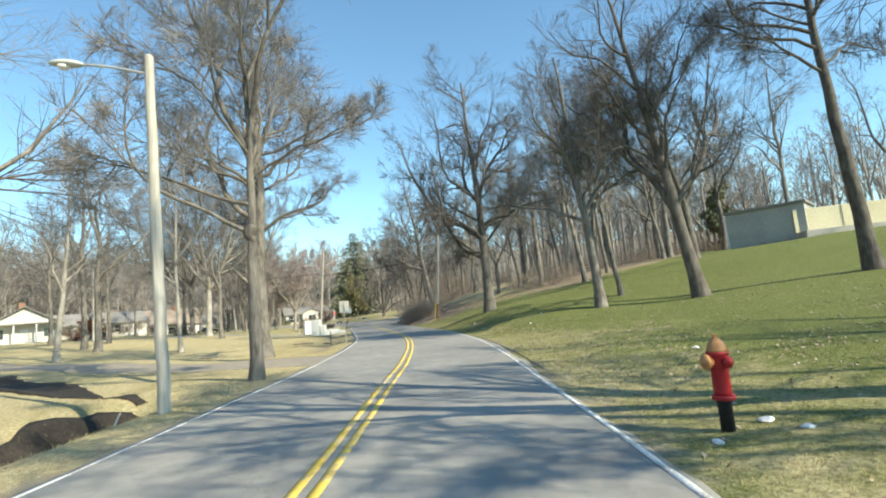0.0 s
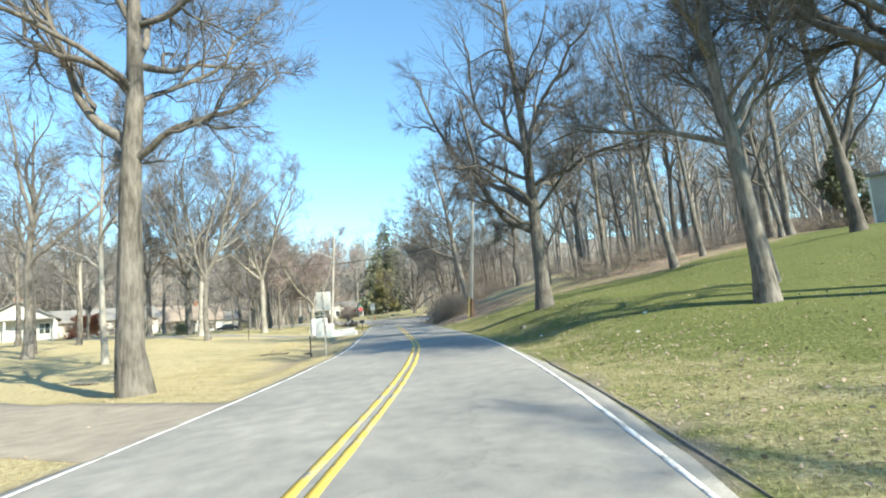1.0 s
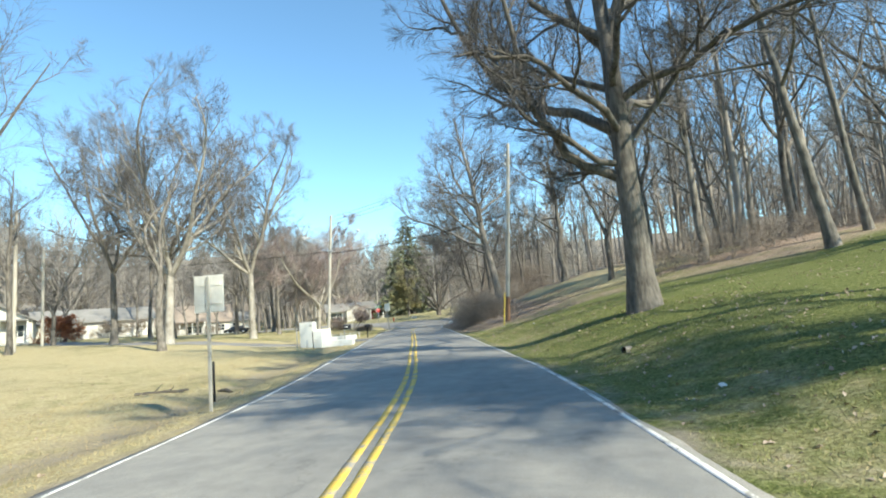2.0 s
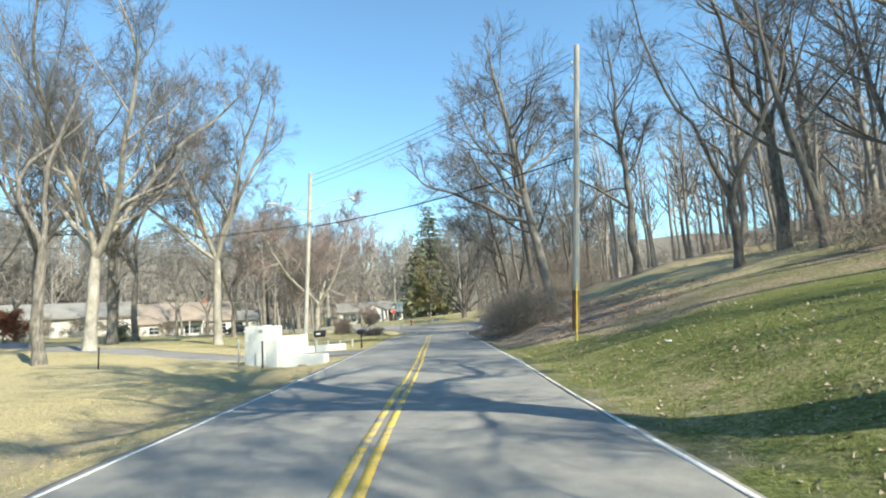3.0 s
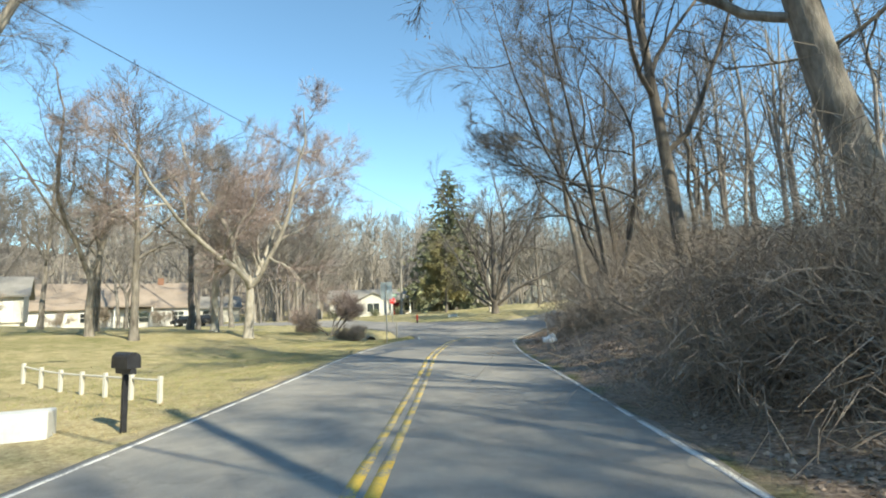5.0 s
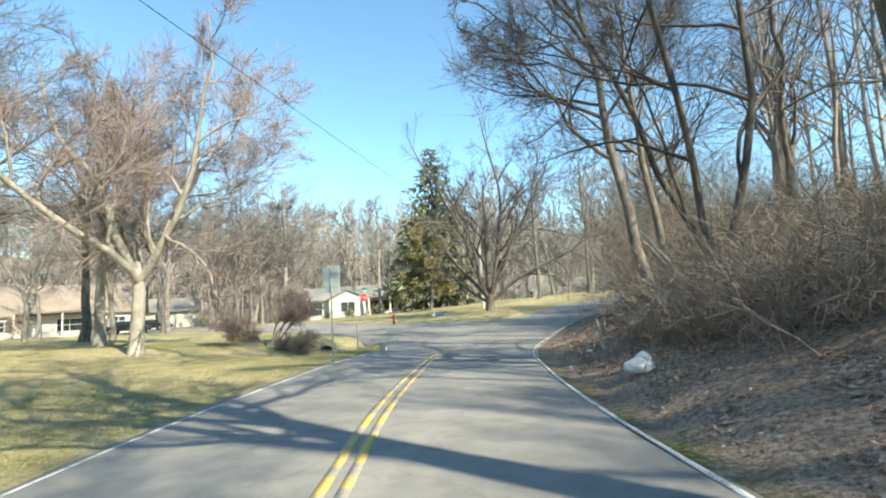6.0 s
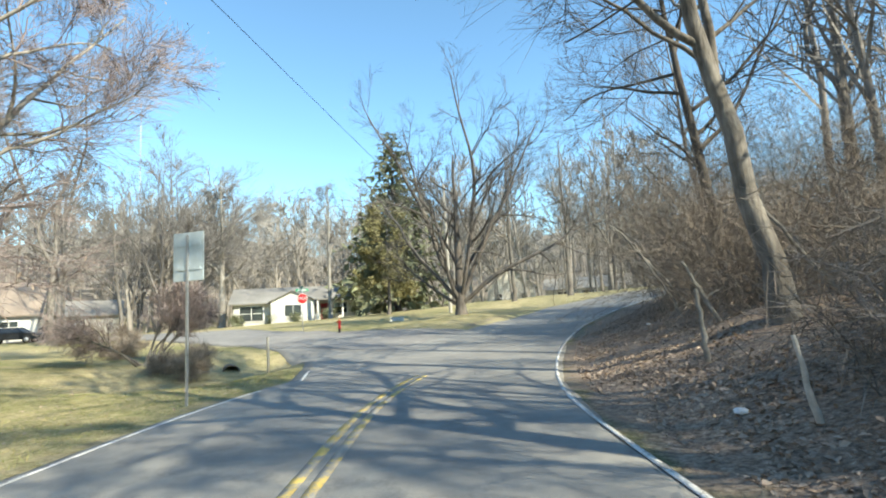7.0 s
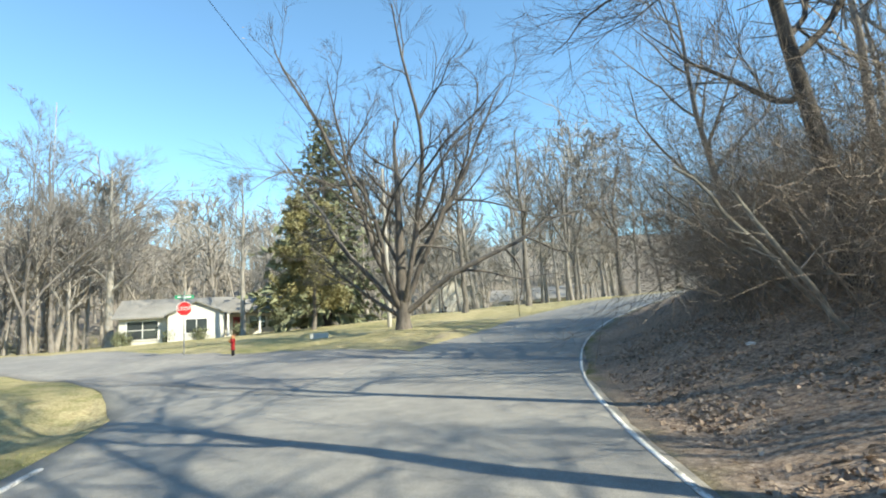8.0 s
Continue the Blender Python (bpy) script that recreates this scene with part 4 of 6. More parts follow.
tree((-51.0, 124.0), "pale tall tree by the side road, leafless", BARK_PALE, TWIG_PALE, seed=87, height=22, r=0.45, fork=0.3, limbs=15, order=(8, 9, 4), reach=0.45, lod=1, twig=0.0095)

# repeats: one of each shape, then copies
SHAPES = [
    dict(seed=201, height=19, r=0.26, fork=0.36, limbs=12, wobble=0.06, crook=0.22, order=(5, 7, 5), reach=0.46, sides=7, lod=1, twig=0.0085),
    dict(seed=202, height=17, r=0.22, fork=0.25, limbs=12, stems=2, fan=0.34, wobble=0.06, crook=0.22, order=(5, 7, 5), reach=0.45, sides=7, lod=1, twig=0.0085),
    dict(seed=203, height=20, r=0.30, fork=0.35, limbs=12, stems=3, fan=0.4, wobble=0.06, crook=0.22, order=(5, 7, 5), reach=0.45, sides=7, lod=1, twig=0.0085),
    dict(seed=204, height=16, r=0.2, fork=0.25, limbs=12, lean=(-0.1, 0.03), wobble=0.05, order=(5, 7, 5), reach=0.5, sides=7, lod=1, twig=0.0095),
]
SPOTS_HILL = [(14.0, 46.2), (26.4, 48.9), (26.7, 46.2), (26.0, 43.2), (27.0, 44.0), (9.5, 53.0), (13.0, 58.0), (17.5, 55.0), (21.5, 53.0),
              (30.5, 52.0), (35.0, 50.5), (12.0, 50.5), (16.5, 62.5), (0.8, 82.0), (3.0, 90.0), (-0.5, 97.0), (39.0, 44.5), (43.0, 34.0), (24.0, 58.0)]
SPOTS_LEFT = [(-42.0, 45.0), (-47.0, 58.0), (-39.0, 66.0), (-44.0, 76.0), (-36.0, 82.0), (-50.0, 88.0), (-45.0, 97.0), (-58.0, 80.0), (-30.0, 36.0), (-38.0, 33.0), (-24.0, 30.5), (-49.0, 107.0),
              (-62.0, 112.0), (-56.0, 50.0), (-21.0, 44.5), (-66.0, 100.0), (-34.0, 44.0), (-31.5, 70.5), (-37.0, 75.0), (-41.0, 88.0), (-46.0, 70.0), (-55.0, 66.0)]
SPOTS_BEND = [(-8.0, 121.0), (-3.0, 126.0), (2.0, 128.5), (6.5, 131.0), (-13.5, 118.0), (-20.0, 124.0), (10.0, 136.0)]
first_of = {}
for spots, bark, twigs, label, group in (
        (SPOTS_HILL, BARK_GREY, TWIG_PALE, "grey-brown woodland tree on the slope, leafless", "trees of the hillside wood"),
        (SPOTS_LEFT, BARK_GREY, TWIG, "grey-barked garden tree on the lawn, leafless", "trees on the house lawns"),
        (SPOTS_BEND, BARK_GREY, TWIG_PALE, "bare tree beyond the bend of the road", "trees beyond the bend")):
    rng = np.random.default_rng(len(spots))
    for n, spot in enumerate(spots):
        k = n % len(SHAPES)
        turn, size = rng.uniform(0, 360), rng.uniform(0.82, 1.15)
        if k == 3:
            turn = rng.uniform(-40, 40)
        m = pose(*spot, on_land(*spot), 0, 0, turn) @ Matrix.Scale(size, 4)
        if (k, group) not in first_of:
            first_of[k, group] = tree(spot, label, bark, twigs, group=group, turn=turn, **SHAPES[k])
        else:
            copy_thing(first_of[k, group], m)


# far woods, too many to count
def scattered(sets, spots, rng, lo, hi):
    """Copies of small tree arrays at many places, as one pair of arrays."""
    out = []
    zs = land(spots[:, 0], spots[:, 1])
    for (x, y), z in zip(spots, zs):
        v, f = sets[rng.integers(len(sets))]
        a, s = rng.uniform(0, 2 * math.pi), rng.uniform(lo, hi)
        c, t = math.cos(a) * s, math.sin(a) * s
        w = np.stack([v[:, 0] * c - v[:, 1] * t + x, v[:, 0] * t + v[:, 1] * c + y, v[:, 2] * s * rng.uniform(0.9, 1.1) + z], 1)
        out.append((w.astype(np.float32), f))
    return joined(out)


def wood_sets(first, twig, limbs=10, order=(5, 6, 6), fuzz=1.1, height=18):
    return [joined(tree_parts(seed=first + s, height=height, r=0.2, fork=0.2, limbs=limbs, stems=1 + s % 3, fan=0.35, order=order, reach=0.5, sides=5, twig=twig, wobble=0.05, lod=2, fuzz=fuzz)) for s in range(6)]


rng = np.random.default_rng(5)
hill = np.stack([rng.uniform(-2, 60, 900), rng.uniform(50, 120, 900)], 1)
hd, _ = along_road(hill[:, 0], hill[:, 1])
hill = hill[(hd > 27) & (hill[:, 1] > 52 + 0.2 * np.maximum(hill[:, 0] - 15, 0))][:45]
tagged(new("hillside_woods", mesh_of("hillside_woods", *scattered(wood_sets(300, 0.014, 9, (5, 6, 5)), hill, rng, 0.7, 1.15), TWIG_HAZED)), "dense grey-brown leafless wood on the hill", "woods", kind="stuff")


CLEARINGS = ((-39.5, 125.5, 13), (-35, 114, 13), (-31, 104, 12), (-75, 108, 16), (-66, 100, 13), (-66, 80, 13), (-76, 122, 12), (-18, 160, 10), (-4, 165, 12), (-66, 65, 10), (-70, 110, 12))


def open_wood(spots):
    """Those places that stand clear of the houses, the side road and the lawns before them."""
    keep = (np.abs(spots[:, 1] - 111) > 6) | (spots[:, 0] > -45)
    for x, y, r in CLEARINGS:
        keep &= np.hypot(spots[:, 0] - x, spots[:, 1] - y) > r
    d, _ = along_road(spots[:, 0], spots[:, 1])
    return spots[keep & (np.abs(d) > 12)]


spots = np.stack([rng.uniform(-4, 70, 1500), rng.uniform(47, 125, 1500)], 1)
sd, _ = along_road(spots[:, 0], spots[:, 1])
STAND = spots[(sd > np.where(spots[:, 1] > 78, 13, 21)) & (spots[:, 1] > 51 + 0.2 * np.maximum(spots[:, 0] - 15, 0))][:200]


def ring(count, d0, d1):
    """Places in a wide arc behind the houses."""
    a, d = rng.uniform(-0.3, 1.75, count), np.sqrt(rng.uniform(d0**2, d1**2, count))
    return open_wood(np.stack([-10 - d * np.cos(a), 48 + d * np.sin(a)], 1))


def garden_ring(count, d0, d1):
    """Places among and behind the gardens on the left."""
    a, d = rng.uniform(-0.3, 1.05, count), np.sqrt(rng.uniform(d0**2, d1**2, count))
    return open_wood(np.stack([-10 - d * np.cos(a), 48 + d * np.sin(a)], 1))


def slight_tree(seed, fine=1.0):
    """A slender forest tree, seen from far off."""
    rng = np.random.default_rng(seed)
    h = rng.uniform(11, 17)
    p, q = stem(rng, h, rng.uniform(0.13, 0.24), 0.05, 6, (rng.normal(0, 0.04), rng.normal(0, 0.04)), 0.05)
    lp, lr = shoots(rng, p, q, 16, 0.3, 1.0, (18, 52), 0.36, 3, 0.15, 0.10, 0.05 * fine, 0.5, 0.5)
    bp, br = shoots(rng, lp, lr, 6, 0.15, 1.0, (18, 55), 0.62, 2, 0.15, 0.06, 0.045 * fine, 0.7, 0.5)
    return joined([tubes(p, q, 4), slivers(rng, lp, lr), slivers(rng, bp, br)])


tagged(new("slope_stand", mesh_of("slope_stand", *scattered([slight_tree(360 + k, 0.5) for k in range(8)], STAND, rng, 0.75, 1.2), TWIG_HAZED)), "close stand of slender grey trees on the slope", "woods", kind="stuff")
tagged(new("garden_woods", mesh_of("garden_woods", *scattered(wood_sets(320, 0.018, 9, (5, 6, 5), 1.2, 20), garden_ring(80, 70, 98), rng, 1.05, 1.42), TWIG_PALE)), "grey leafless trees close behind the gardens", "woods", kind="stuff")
tagged(new("distant_woods", mesh_of("distant_woods", *scattered(wood_sets(310, 0.05, 9, (5, 6, 5), 1.4), ring(75, 84, 135), rng, 0.95, 1.3), TWIG_HAZED)), "dense pale grey leafless wood behind the houses", "woods", kind="stuff")
tagged(new("hilltop_woods", mesh_of("hilltop_woods", *scattered([slight_tree(340 + k) for k in range(10)], ring(1250, 80, 205), rng, 0.85, 1.42), TWIG_HAZED)), "close stand of slender grey trees on the hill", "woods", kind="stuff")


# ---- brush, vines, evergreens ----
def thicket(name, spots, heights, label, mat, seed, stems=5, spread=0.55, thick=1.0):
    """Arching thin stems with side shoots over many footings."""
    rng = np.random.default_rng(seed)
    m = len(spots) * stems
    foot = np.repeat(np.column_stack([spots, land(spots[:, 0], spots[:, 1]) - 0.05]), stems, 0) + rng.normal(0, 0.22, (m, 3)) * [1, 1, 0]
    tall = np.repeat(heights, stems) * rng.uniform(0.5, 1.1, m)
    way = unit(np.column_stack([rng.normal(0, spread, (m, 2)), np.ones(m)]))
    pts = np.empty((m, 7, 3))
    pts[:, 0] = foot
    for s in range(1, 7):
        way = unit(way + rng.normal(0, 0.24, way.shape) - [0, 0, 0.035 * s])
        pts[:, s] = pts[:, s - 1] + way * (tall / 6)[:, None]
    rad = thick * (0.006 + 0.016 * rng.uniform(0, 1, m) ** 3)[:, None] * np.linspace(1, 0.3, 7)[None]
    p2, r2 = shoots(rng, pts, rad, 6, 0.15, 1.0, (20, 70), 0.42, 3, 0.28, 0.02, 0.006 * thick, 0.6, 0.6)
    p3, r3 = shoots(rng, p2, r2, 4, 0.1, 1.0, (20, 65), 0.6, 2, 0.28, 0.0, 0.0055 * thick, 0.7, 0.5)
    v, f = joined([tubes(pts, rad, 3), slivers(rng, p2, r2), slivers(rng, p3, r3)])
    return tagged(new(name, mesh_of(name, v, f, mat)), label, "brush", kind="stuff")


def strip_spots(rng, count, y0, y1, d0, d1):
    """Places in a strip right of the road."""
    i = np.where((CENTRE[:, 1] > y0) & (CENTRE[:, 1] < y1))[0]
    i = rng.choice(i, count)
    d = rng.uniform(d0, d1, count)
    return CENTRE[i, :2] + CNOR[i] * d[:, None] + CTAN[i] * rng.uniform(-0.3, 0.3, count)[:, None]


rng = np.random.default_rng(8)
near = np.concatenate([strip_spots(rng, 190, 63, 72, 6.2, 11.5), strip_spots(rng, 90, 64.5, 73, 5.3, 7.5)])
thicket("roadside_brush", near, rng.uniform(1.2, 3.1, len(near)), "tangled brown leafless brush on the bank", BRUSH, 21, stems=5, spread=0.48, thick=0.85)
mid = np.concatenate([strip_spots(rng, 330, 71, 98, 7.4, 14.0), strip_spots(rng, 210, 79, 104, 6.6, 10)])
thicket("bend_brush", mid, rng.uniform(1.6, 3.6, len(mid)) + 5.6 * ease(mid[:, 1], 79, 87) * rng.uniform(0.4, 1.0, len(mid)), "tall tangled brown brush at the bend", BRUSH, 22, stems=5, spread=0.42, thick=0.72)
u = rng.uniform(0, 1, (110, 1))
bush = np.array([[-2.3, 58.8]]) * (1 - u) + np.array([[-0.6, 56.0]]) * u + rng.normal(0, 0.75, (110, 2)) + [0.4, 0.4]
thicket("roadside_bush", bush, rng.uniform(2.3, 3.7, 110) * np.sqrt(np.clip(1 - ((u[:, 0] - 0.45) / 0.72) ** 2, 0.2, 1)), "dense rounded grey-brown bush beside the road", BRUSH, 26, stems=9, spread=0.42, thick=0.75)
edge = np.column_stack([rng.uniform(11, 42, 300), np.zeros(300)])
edge[:, 1] = np.interp(edge[:, 0], EDGE_X, EDGE_Y) + 1.2 + 10 * rng.uniform(0, 1, 300) ** 1.4
deep = np.column_stack([rng.uniform(2, 48, 240), rng.uniform(57, 92, 240)])
dd, _ = along_road(deep[:, 0], deep[:, 1])
deep = deep[(dd > 12.5) & ((dd > 19) | (deep[:, 1] > 68))]
thicket("hillside_undergrowth", deep, rng.uniform(2.0, 4.5, len(deep)), "brown leafless undergrowth among the hillside trees", BRUSH, 24, stems=4)
away = 80 + 45 * rng.uniform(0, 1, 300)
turn = rng.uniform(-0.25, 1.62, 300)
low = np.column_stack([-10 - away * np.cos(turn), 48 + away * np.sin(turn)])
low = open_wood(low)
thicket("distant_undergrowth", low, rng.uniform(2.5, 6.0, len(low)), "pale grey-brown undergrowth behind the houses", TWIG_HAZED, 25, stems=3, spread=0.6, thick=3.0)
thicket("wood_edge_brush", edge, rng.uniform(1.3, 3.8, 300), "low brown brush along the wood's edge", BRUSH, 23, stems=4)


def conifer(place, height, width, label, seed):
    """Whorls of drooping boughs, each with rows of needle sprays."""
    rng = np.random.default_rng(seed)
    ob = thing("conifer", pose(*place, on_land(*place)), label, "tree")
    p, q = stem(rng, height, 0.42, 0.03, 12, (0, 0), 0.01)
    boughs = []
    h = 1.2
    while h < height - 0.4:
        k = (1 - h / height) ** 0.62
        n = 7 if k > 0.3 else 5
        for s in range(n):
            a = 2 * math.pi * s / n + rng.uniform(-0.4, 0.4)
            ln = width * k * rng.uniform(0.6, 1.12) + 0.3
            out = np.array([math.cos(a), math.sin(a), 0])
            u = np.linspace(0, 1, 6)[:, None]
            boughs.append(np.array([0, 0, h]) + out * ln * u + np.array([0, 0, 1]) * ln * (0.10 * u - 0.34 * u**2 + 0.12 * u**4))
        h += rng.uniform(0.6, 1.15) * (0.6 + 0.7 * k)
    bp = np.array(boughs)
    part("trunk", mesh_of("trunk", *joined([tubes(p, q, 8), tubes(bp, np.broadcast_to(np.linspace(0.05, 0.012, 6), bp.shape[:2]).copy(), 4)]), BARK_DARK), ob, "trunk and bough stems")
    sp, sr = shoots(rng, bp, np.full(bp.shape[:2], 0.02), 10, 0.10, 1.0, (25, 70), 0.26, 3, 0.15, -0.06, 0.012, 0.7, 0.5)
    # flat needle sprays: four leaning blades about each shoot
    tips, ax = sp[:, -1], sp[:, -1] - sp[:, 0]
    v, f = [], []
    count = len(sp)
    for b in range(4):
        side = unit(np.cross(ax, rng.normal(0, 1, ax.shape))) * (np.linalg.norm(ax, axis=1, keepdims=True) * rng.uniform(0.22, 0.4, (count, 1)))
        quad = np.stack([sp[:, 0], sp[:, 1] + side, tips + ax * 0.2, sp[:, 1] - side * 0.7 - [0, 0, 0.05]], 1)
        f.append(np.arange(count * 4).reshape(-1, 4) + b * count * 4)
        v.append(quad.reshape(-1, 3))
    part("foliage", mesh_of("foliage", np.concatenate(v), np.concatenate(f), NEEDLE, False), ob, "dark green needle sprays")
    return ob


conifer((-28.6, 127.0), 23.0, 8.4, "tall grey-green conifer behind the bend", 91)
conifer((-36.0, 140.0), 17.0, 5.0, "smaller dark conifer beside a taller one", 92)


def leafy(name, place, height, width, label, category, mat, bark, seed, leaves=9000, size=0.11, base=0.1):
    """An evergreen of many small leaves set on real twigs."""
    rng = np.random.default_rng(seed)
    ob = thing(name, pose(*place, on_land(*place)), label, category)
    p, q = stem(rng, height * 0.9, 0.05 + height * 0.012, 0.02, 9, (0, 0), 0.05)
    lp, lr = shoots(rng, p, q, 22, base, 0.98, (45, 85), width / height, 7, 0.12, 0.02, 0.02, 0.4, 0.7)
    bp, br = shoots(rng, lp, lr, 7, 0.2, 1.0, (25, 60), 0.5, 5, 0.15, 0.0, 0.01, 0.6, 0.6)
    part("trunk", mesh_of("trunk", *joined([tubes(p, q, 7), tubes(lp, lr, 5), tubes(bp, br, 3)]), bark), ob)
    flat = bp.reshape(-1, 3)
    c = flat[rng.integers(len(flat), size=leaves)] + rng.normal(0, 0.16, (leaves, 3))
    a = unit(rng.normal(0, 1, (leaves, 3)) - [0, 0, 0.3])
    b = unit(np.cross(a, rng.normal(0, 1, (leaves, 3)))) * 0.42
    s = rng.uniform(0.6, 1.3, (leaves, 1)) * size
    v = np.stack([c - a * s, c + b * s, c + a * s, c - b * s], 1).reshape(-1, 3)
    part("foliage", mesh_of("foliage", v, np.arange(leaves * 4).reshape(-1, 4), mat, False), ob)
    return ob


leafy("evergreen_tree", (-25.0, 113.5), 10.5, 4.6, "olive-green broadleaf evergreen below the conifer", "tree", BROADLEAF, BARK_DARK, 95, 24000, 0.14)
leafy("evergreen_shrub", (-38.5, 64.0), 1.6, 1.2, "rounded dark green garden shrub", "shrub", NEEDLE, BARK_DARK, 96, 2500, 0.08)
leafy("red_shrub", (-52.0, 63.0), 3.2, 2.6, "russet-leaved garden shrub on the lawn", "shrub", RED_SHRUB, BARK_DARK, 97, 6000, 0.12)
leafy("evergreen_tree", (36.5, 54.0), 9.0, 3.0, "dark evergreen beside the grey outbuilding", "tree", NEEDLE, BARK_DARK, 98, 12000, 0.2, 0.05)


def shrub(name, place, height, label, mat, seed, stems, spread, bare=0.3, girth=0.010, many=10):
    """A leafless shrub on several stems, bare up to a share of their length."""
    rng = np.random.default_rng(seed)
    ob = thing(name, pose(*place, on_land(*place)), label, "shrub")
    way = unit(np.column_stack([rng.normal(0, spread, (stems, 2)), np.ones(stems)]))
    pts = np.empty((stems, 8, 3))
    pts[:, 0] = rng.normal(0, 0.12, (stems, 3)) * [1, 1, 0] - [0, 0, 0.1]
    for s in range(1, 8):
        way = unit(way + rng.normal(0, 0.12, way.shape))
        pts[:, s] = pts[:, s - 1] + way * height / 7
    rad = np.full((stems, 1), girth * height) * np.linspace(1, 0.3, 8)[None]
    p2, r2 = shoots(rng, pts, rad, many, bare, 1.0, (20, 60), 0.42, 5, 0.15, 0.05, 0.007, 0.6, 0.7)
    p3, r3 = shoots(rng, p2, r2, 8, 0.15, 1.0, (20, 60), 0.5, 2, 0.15, 0.05, 0.007, 0.6, 0.6)
    p4, r4 = shoots(rng, p3, r3, 10, 0.1, 1.0, (20, 60), 0.7, 2, 0.15, 0.03, 0.006, 0.6, 0.6)
    part("stem", mesh_of("stem", *joined([tubes(pts, rad, 6), tubes(p2, r2, 4)]), BARK_GREY), ob)
    part("crown", mesh_of("crown", *joined([slivers(rng, p3, r3), slivers(rng, p4, r4)]), mat), ob, "dense fine twigs")
    return ob


shrub("bare_shrub", (-23.9, 83.2), 2.9, "domed rosy-brown shrub on short grey stems by the ditch", TWIG_ROSY, 101, 7, 0.62, 0.42, 0.019, 20)
shrub("low_shrub", (-27.6, 85.3), 1.3, "low dense brown shrub by the ditch", BRUSH, 102, 8, 0.9)
shrub("low_shrub", (-21.9, 83.0), 1.05, "low dense brown shrub by the ditch", BRUSH, 103, 8, 0.9)
for n, k in enumerate((-5.5, -2.2, 1.2, 5.0)):
    shrub("garden_shrub", (-60.6 + 0.57 * k, 76.1 + 0.82 * k), 2.4 + 0.3 * (n % 2), "brown leafless garden shrub before a white house", BRUSH, 131 + n, 6, 0.55)
for n, k in enumerate((-6.5, -1.0, 6.0)):
    shrub("garden_shrub", (-68.4 + 0.71 * k, 101.4 + 0.71 * k), 2.3 + 0.3 * (n % 2), "brown leafless garden shrub before a white house", BRUSH, 136 + n, 6, 0.55)


# ---- poles, lamps and wires ----
def cobra_lamp(parent, root, tip, rise=0.35):
    """A street-light arm and head on a pole."""
    root, tip = Vector(root), Vector(tip)
    pts = [tuple(root.lerp(tip, u) + Vector((0, 0, rise * math.sin(u * math.pi * 0.6)))) for u in np.linspace(0, 1, 9)]
    arm = part("lamp_arm", pipe("lamp_arm", pts, 0.03, STEEL, 8), parent, "grey steel lamp arm")
    out = (Vector(pts[-1]) - Vector(pts[-2])).normalized()
    bm = bmesh.new()
    bmesh.ops.create_uvsphere(bm, u_segments=14, v_segments=8, radius=1.0)
    for v in bm.verts:
        v.co = Vector((v.co.x * 0.33, v.co.y * 0.14, v.co.z * (0.09 if v.co.z > 0 else 0.06)))
    head = part("lamp_head", bm_mesh("lamp_head", bm, LAMP_GREY, True), parent, "grey street-light head",
                Matrix.Translation(Vector(pts[-1]) + out * 0.28) @ Vector((out.x, out.y, 0)).to_track_quat("X", "Z").to_matrix().to_4x4())
    lens = part("lens", lathe("lens", [(0.02, -0.12), (0.09, -0.10), (0.12, -0.05)], SIGN_WHITE, 12), head, "milky lamp lens", Matrix.Translation((0.05, 0, 0)))
    return arm


def wood_pole(name, place, height, r0, r1, label, lean=(0, 0), footing=0.0):
    ob = thing(name, pose(*place, on_land(*place)), label, "pole")
    n = 14
    h = np.linspace(-0.3, height, n)
    rng = np.random.default_rng(int(height * 100))
    pts = np.stack([lean[0] * h + rng.normal(0, 0.006, n), lean[1] * h + rng.normal(0, 0.006, n), h], 1)
    rad = np.linspace(r0, r1, n)
    part("pole_shaft", mesh_of("pole_shaft", *tubes(pts[None], rad[None], 14), POLE_WOOD), ob)
    part("pole_top", lathe("pole_top", [(r1, -0.02), (r1 * 0.98, 0.0), (r1 * 0.5, 0.05)], POLE_WOOD, 14), ob, "", Matrix.Translation(pts[-1].tolist()))
    if footing:
        k = h <= footing + 0.8
        part("pole_foot", mesh_of("pole_foot", *tubes(pts[k][None], rad[k][None] + 0.006, 14), POLE_BASE), ob, "red-brown tarred foot of the pole")
    return ob


pole_a = wood_pole("street_lamp_pole", (2.47, 0.65), 7.5, 0.125, 0.09, "weathered grey wooden pole with a street light", (-0.025, 0.0))
cobra_lamp(pole_a, (-0.18, 0, 7.1), (-1.35, -0.45, 7.15), 0.12)
pole_b = wood_pole("street_lamp_pole", (-13.15, 53.65), 10.2, 0.13, 0.10, "leaning weathered wooden pole with two street lights", (0.13, -0.10))
cobra_lamp(pole_b, (1.0, -0.78, 7.75), (-0.45, -1.7, 8.15), 0.3)
cobra_lamp(pole_b, (1.04, -0.8, 8.0), (2.0, 2.4, 8.9), 0.45)
part("bracket", box_mesh("bracket", (0.75, 1.15, -0.9, -0.56, 7.25, 7.4), STEEL, 0.02), pole_b, "steel cable bracket")
pole_c = wood_pole("utility_pole", (2.29, 48.9), 12.0, 0.145, 0.11, "tall leaning utility pole with a red-brown foot", (0.10, -0.01), 1.5)
for zc in (11.2, 10.6):
    part("insulator", lathe("insulator", [(0.03, 0), (0.07, 0.02), (0.05, 0.06), (0.075, 0.09), (0.03, 0.16)], SIGN_WHITE, 12), pole_c, "white porcelain insulator", pose(zc * 0.1 - 0.2, -0.1, zc))
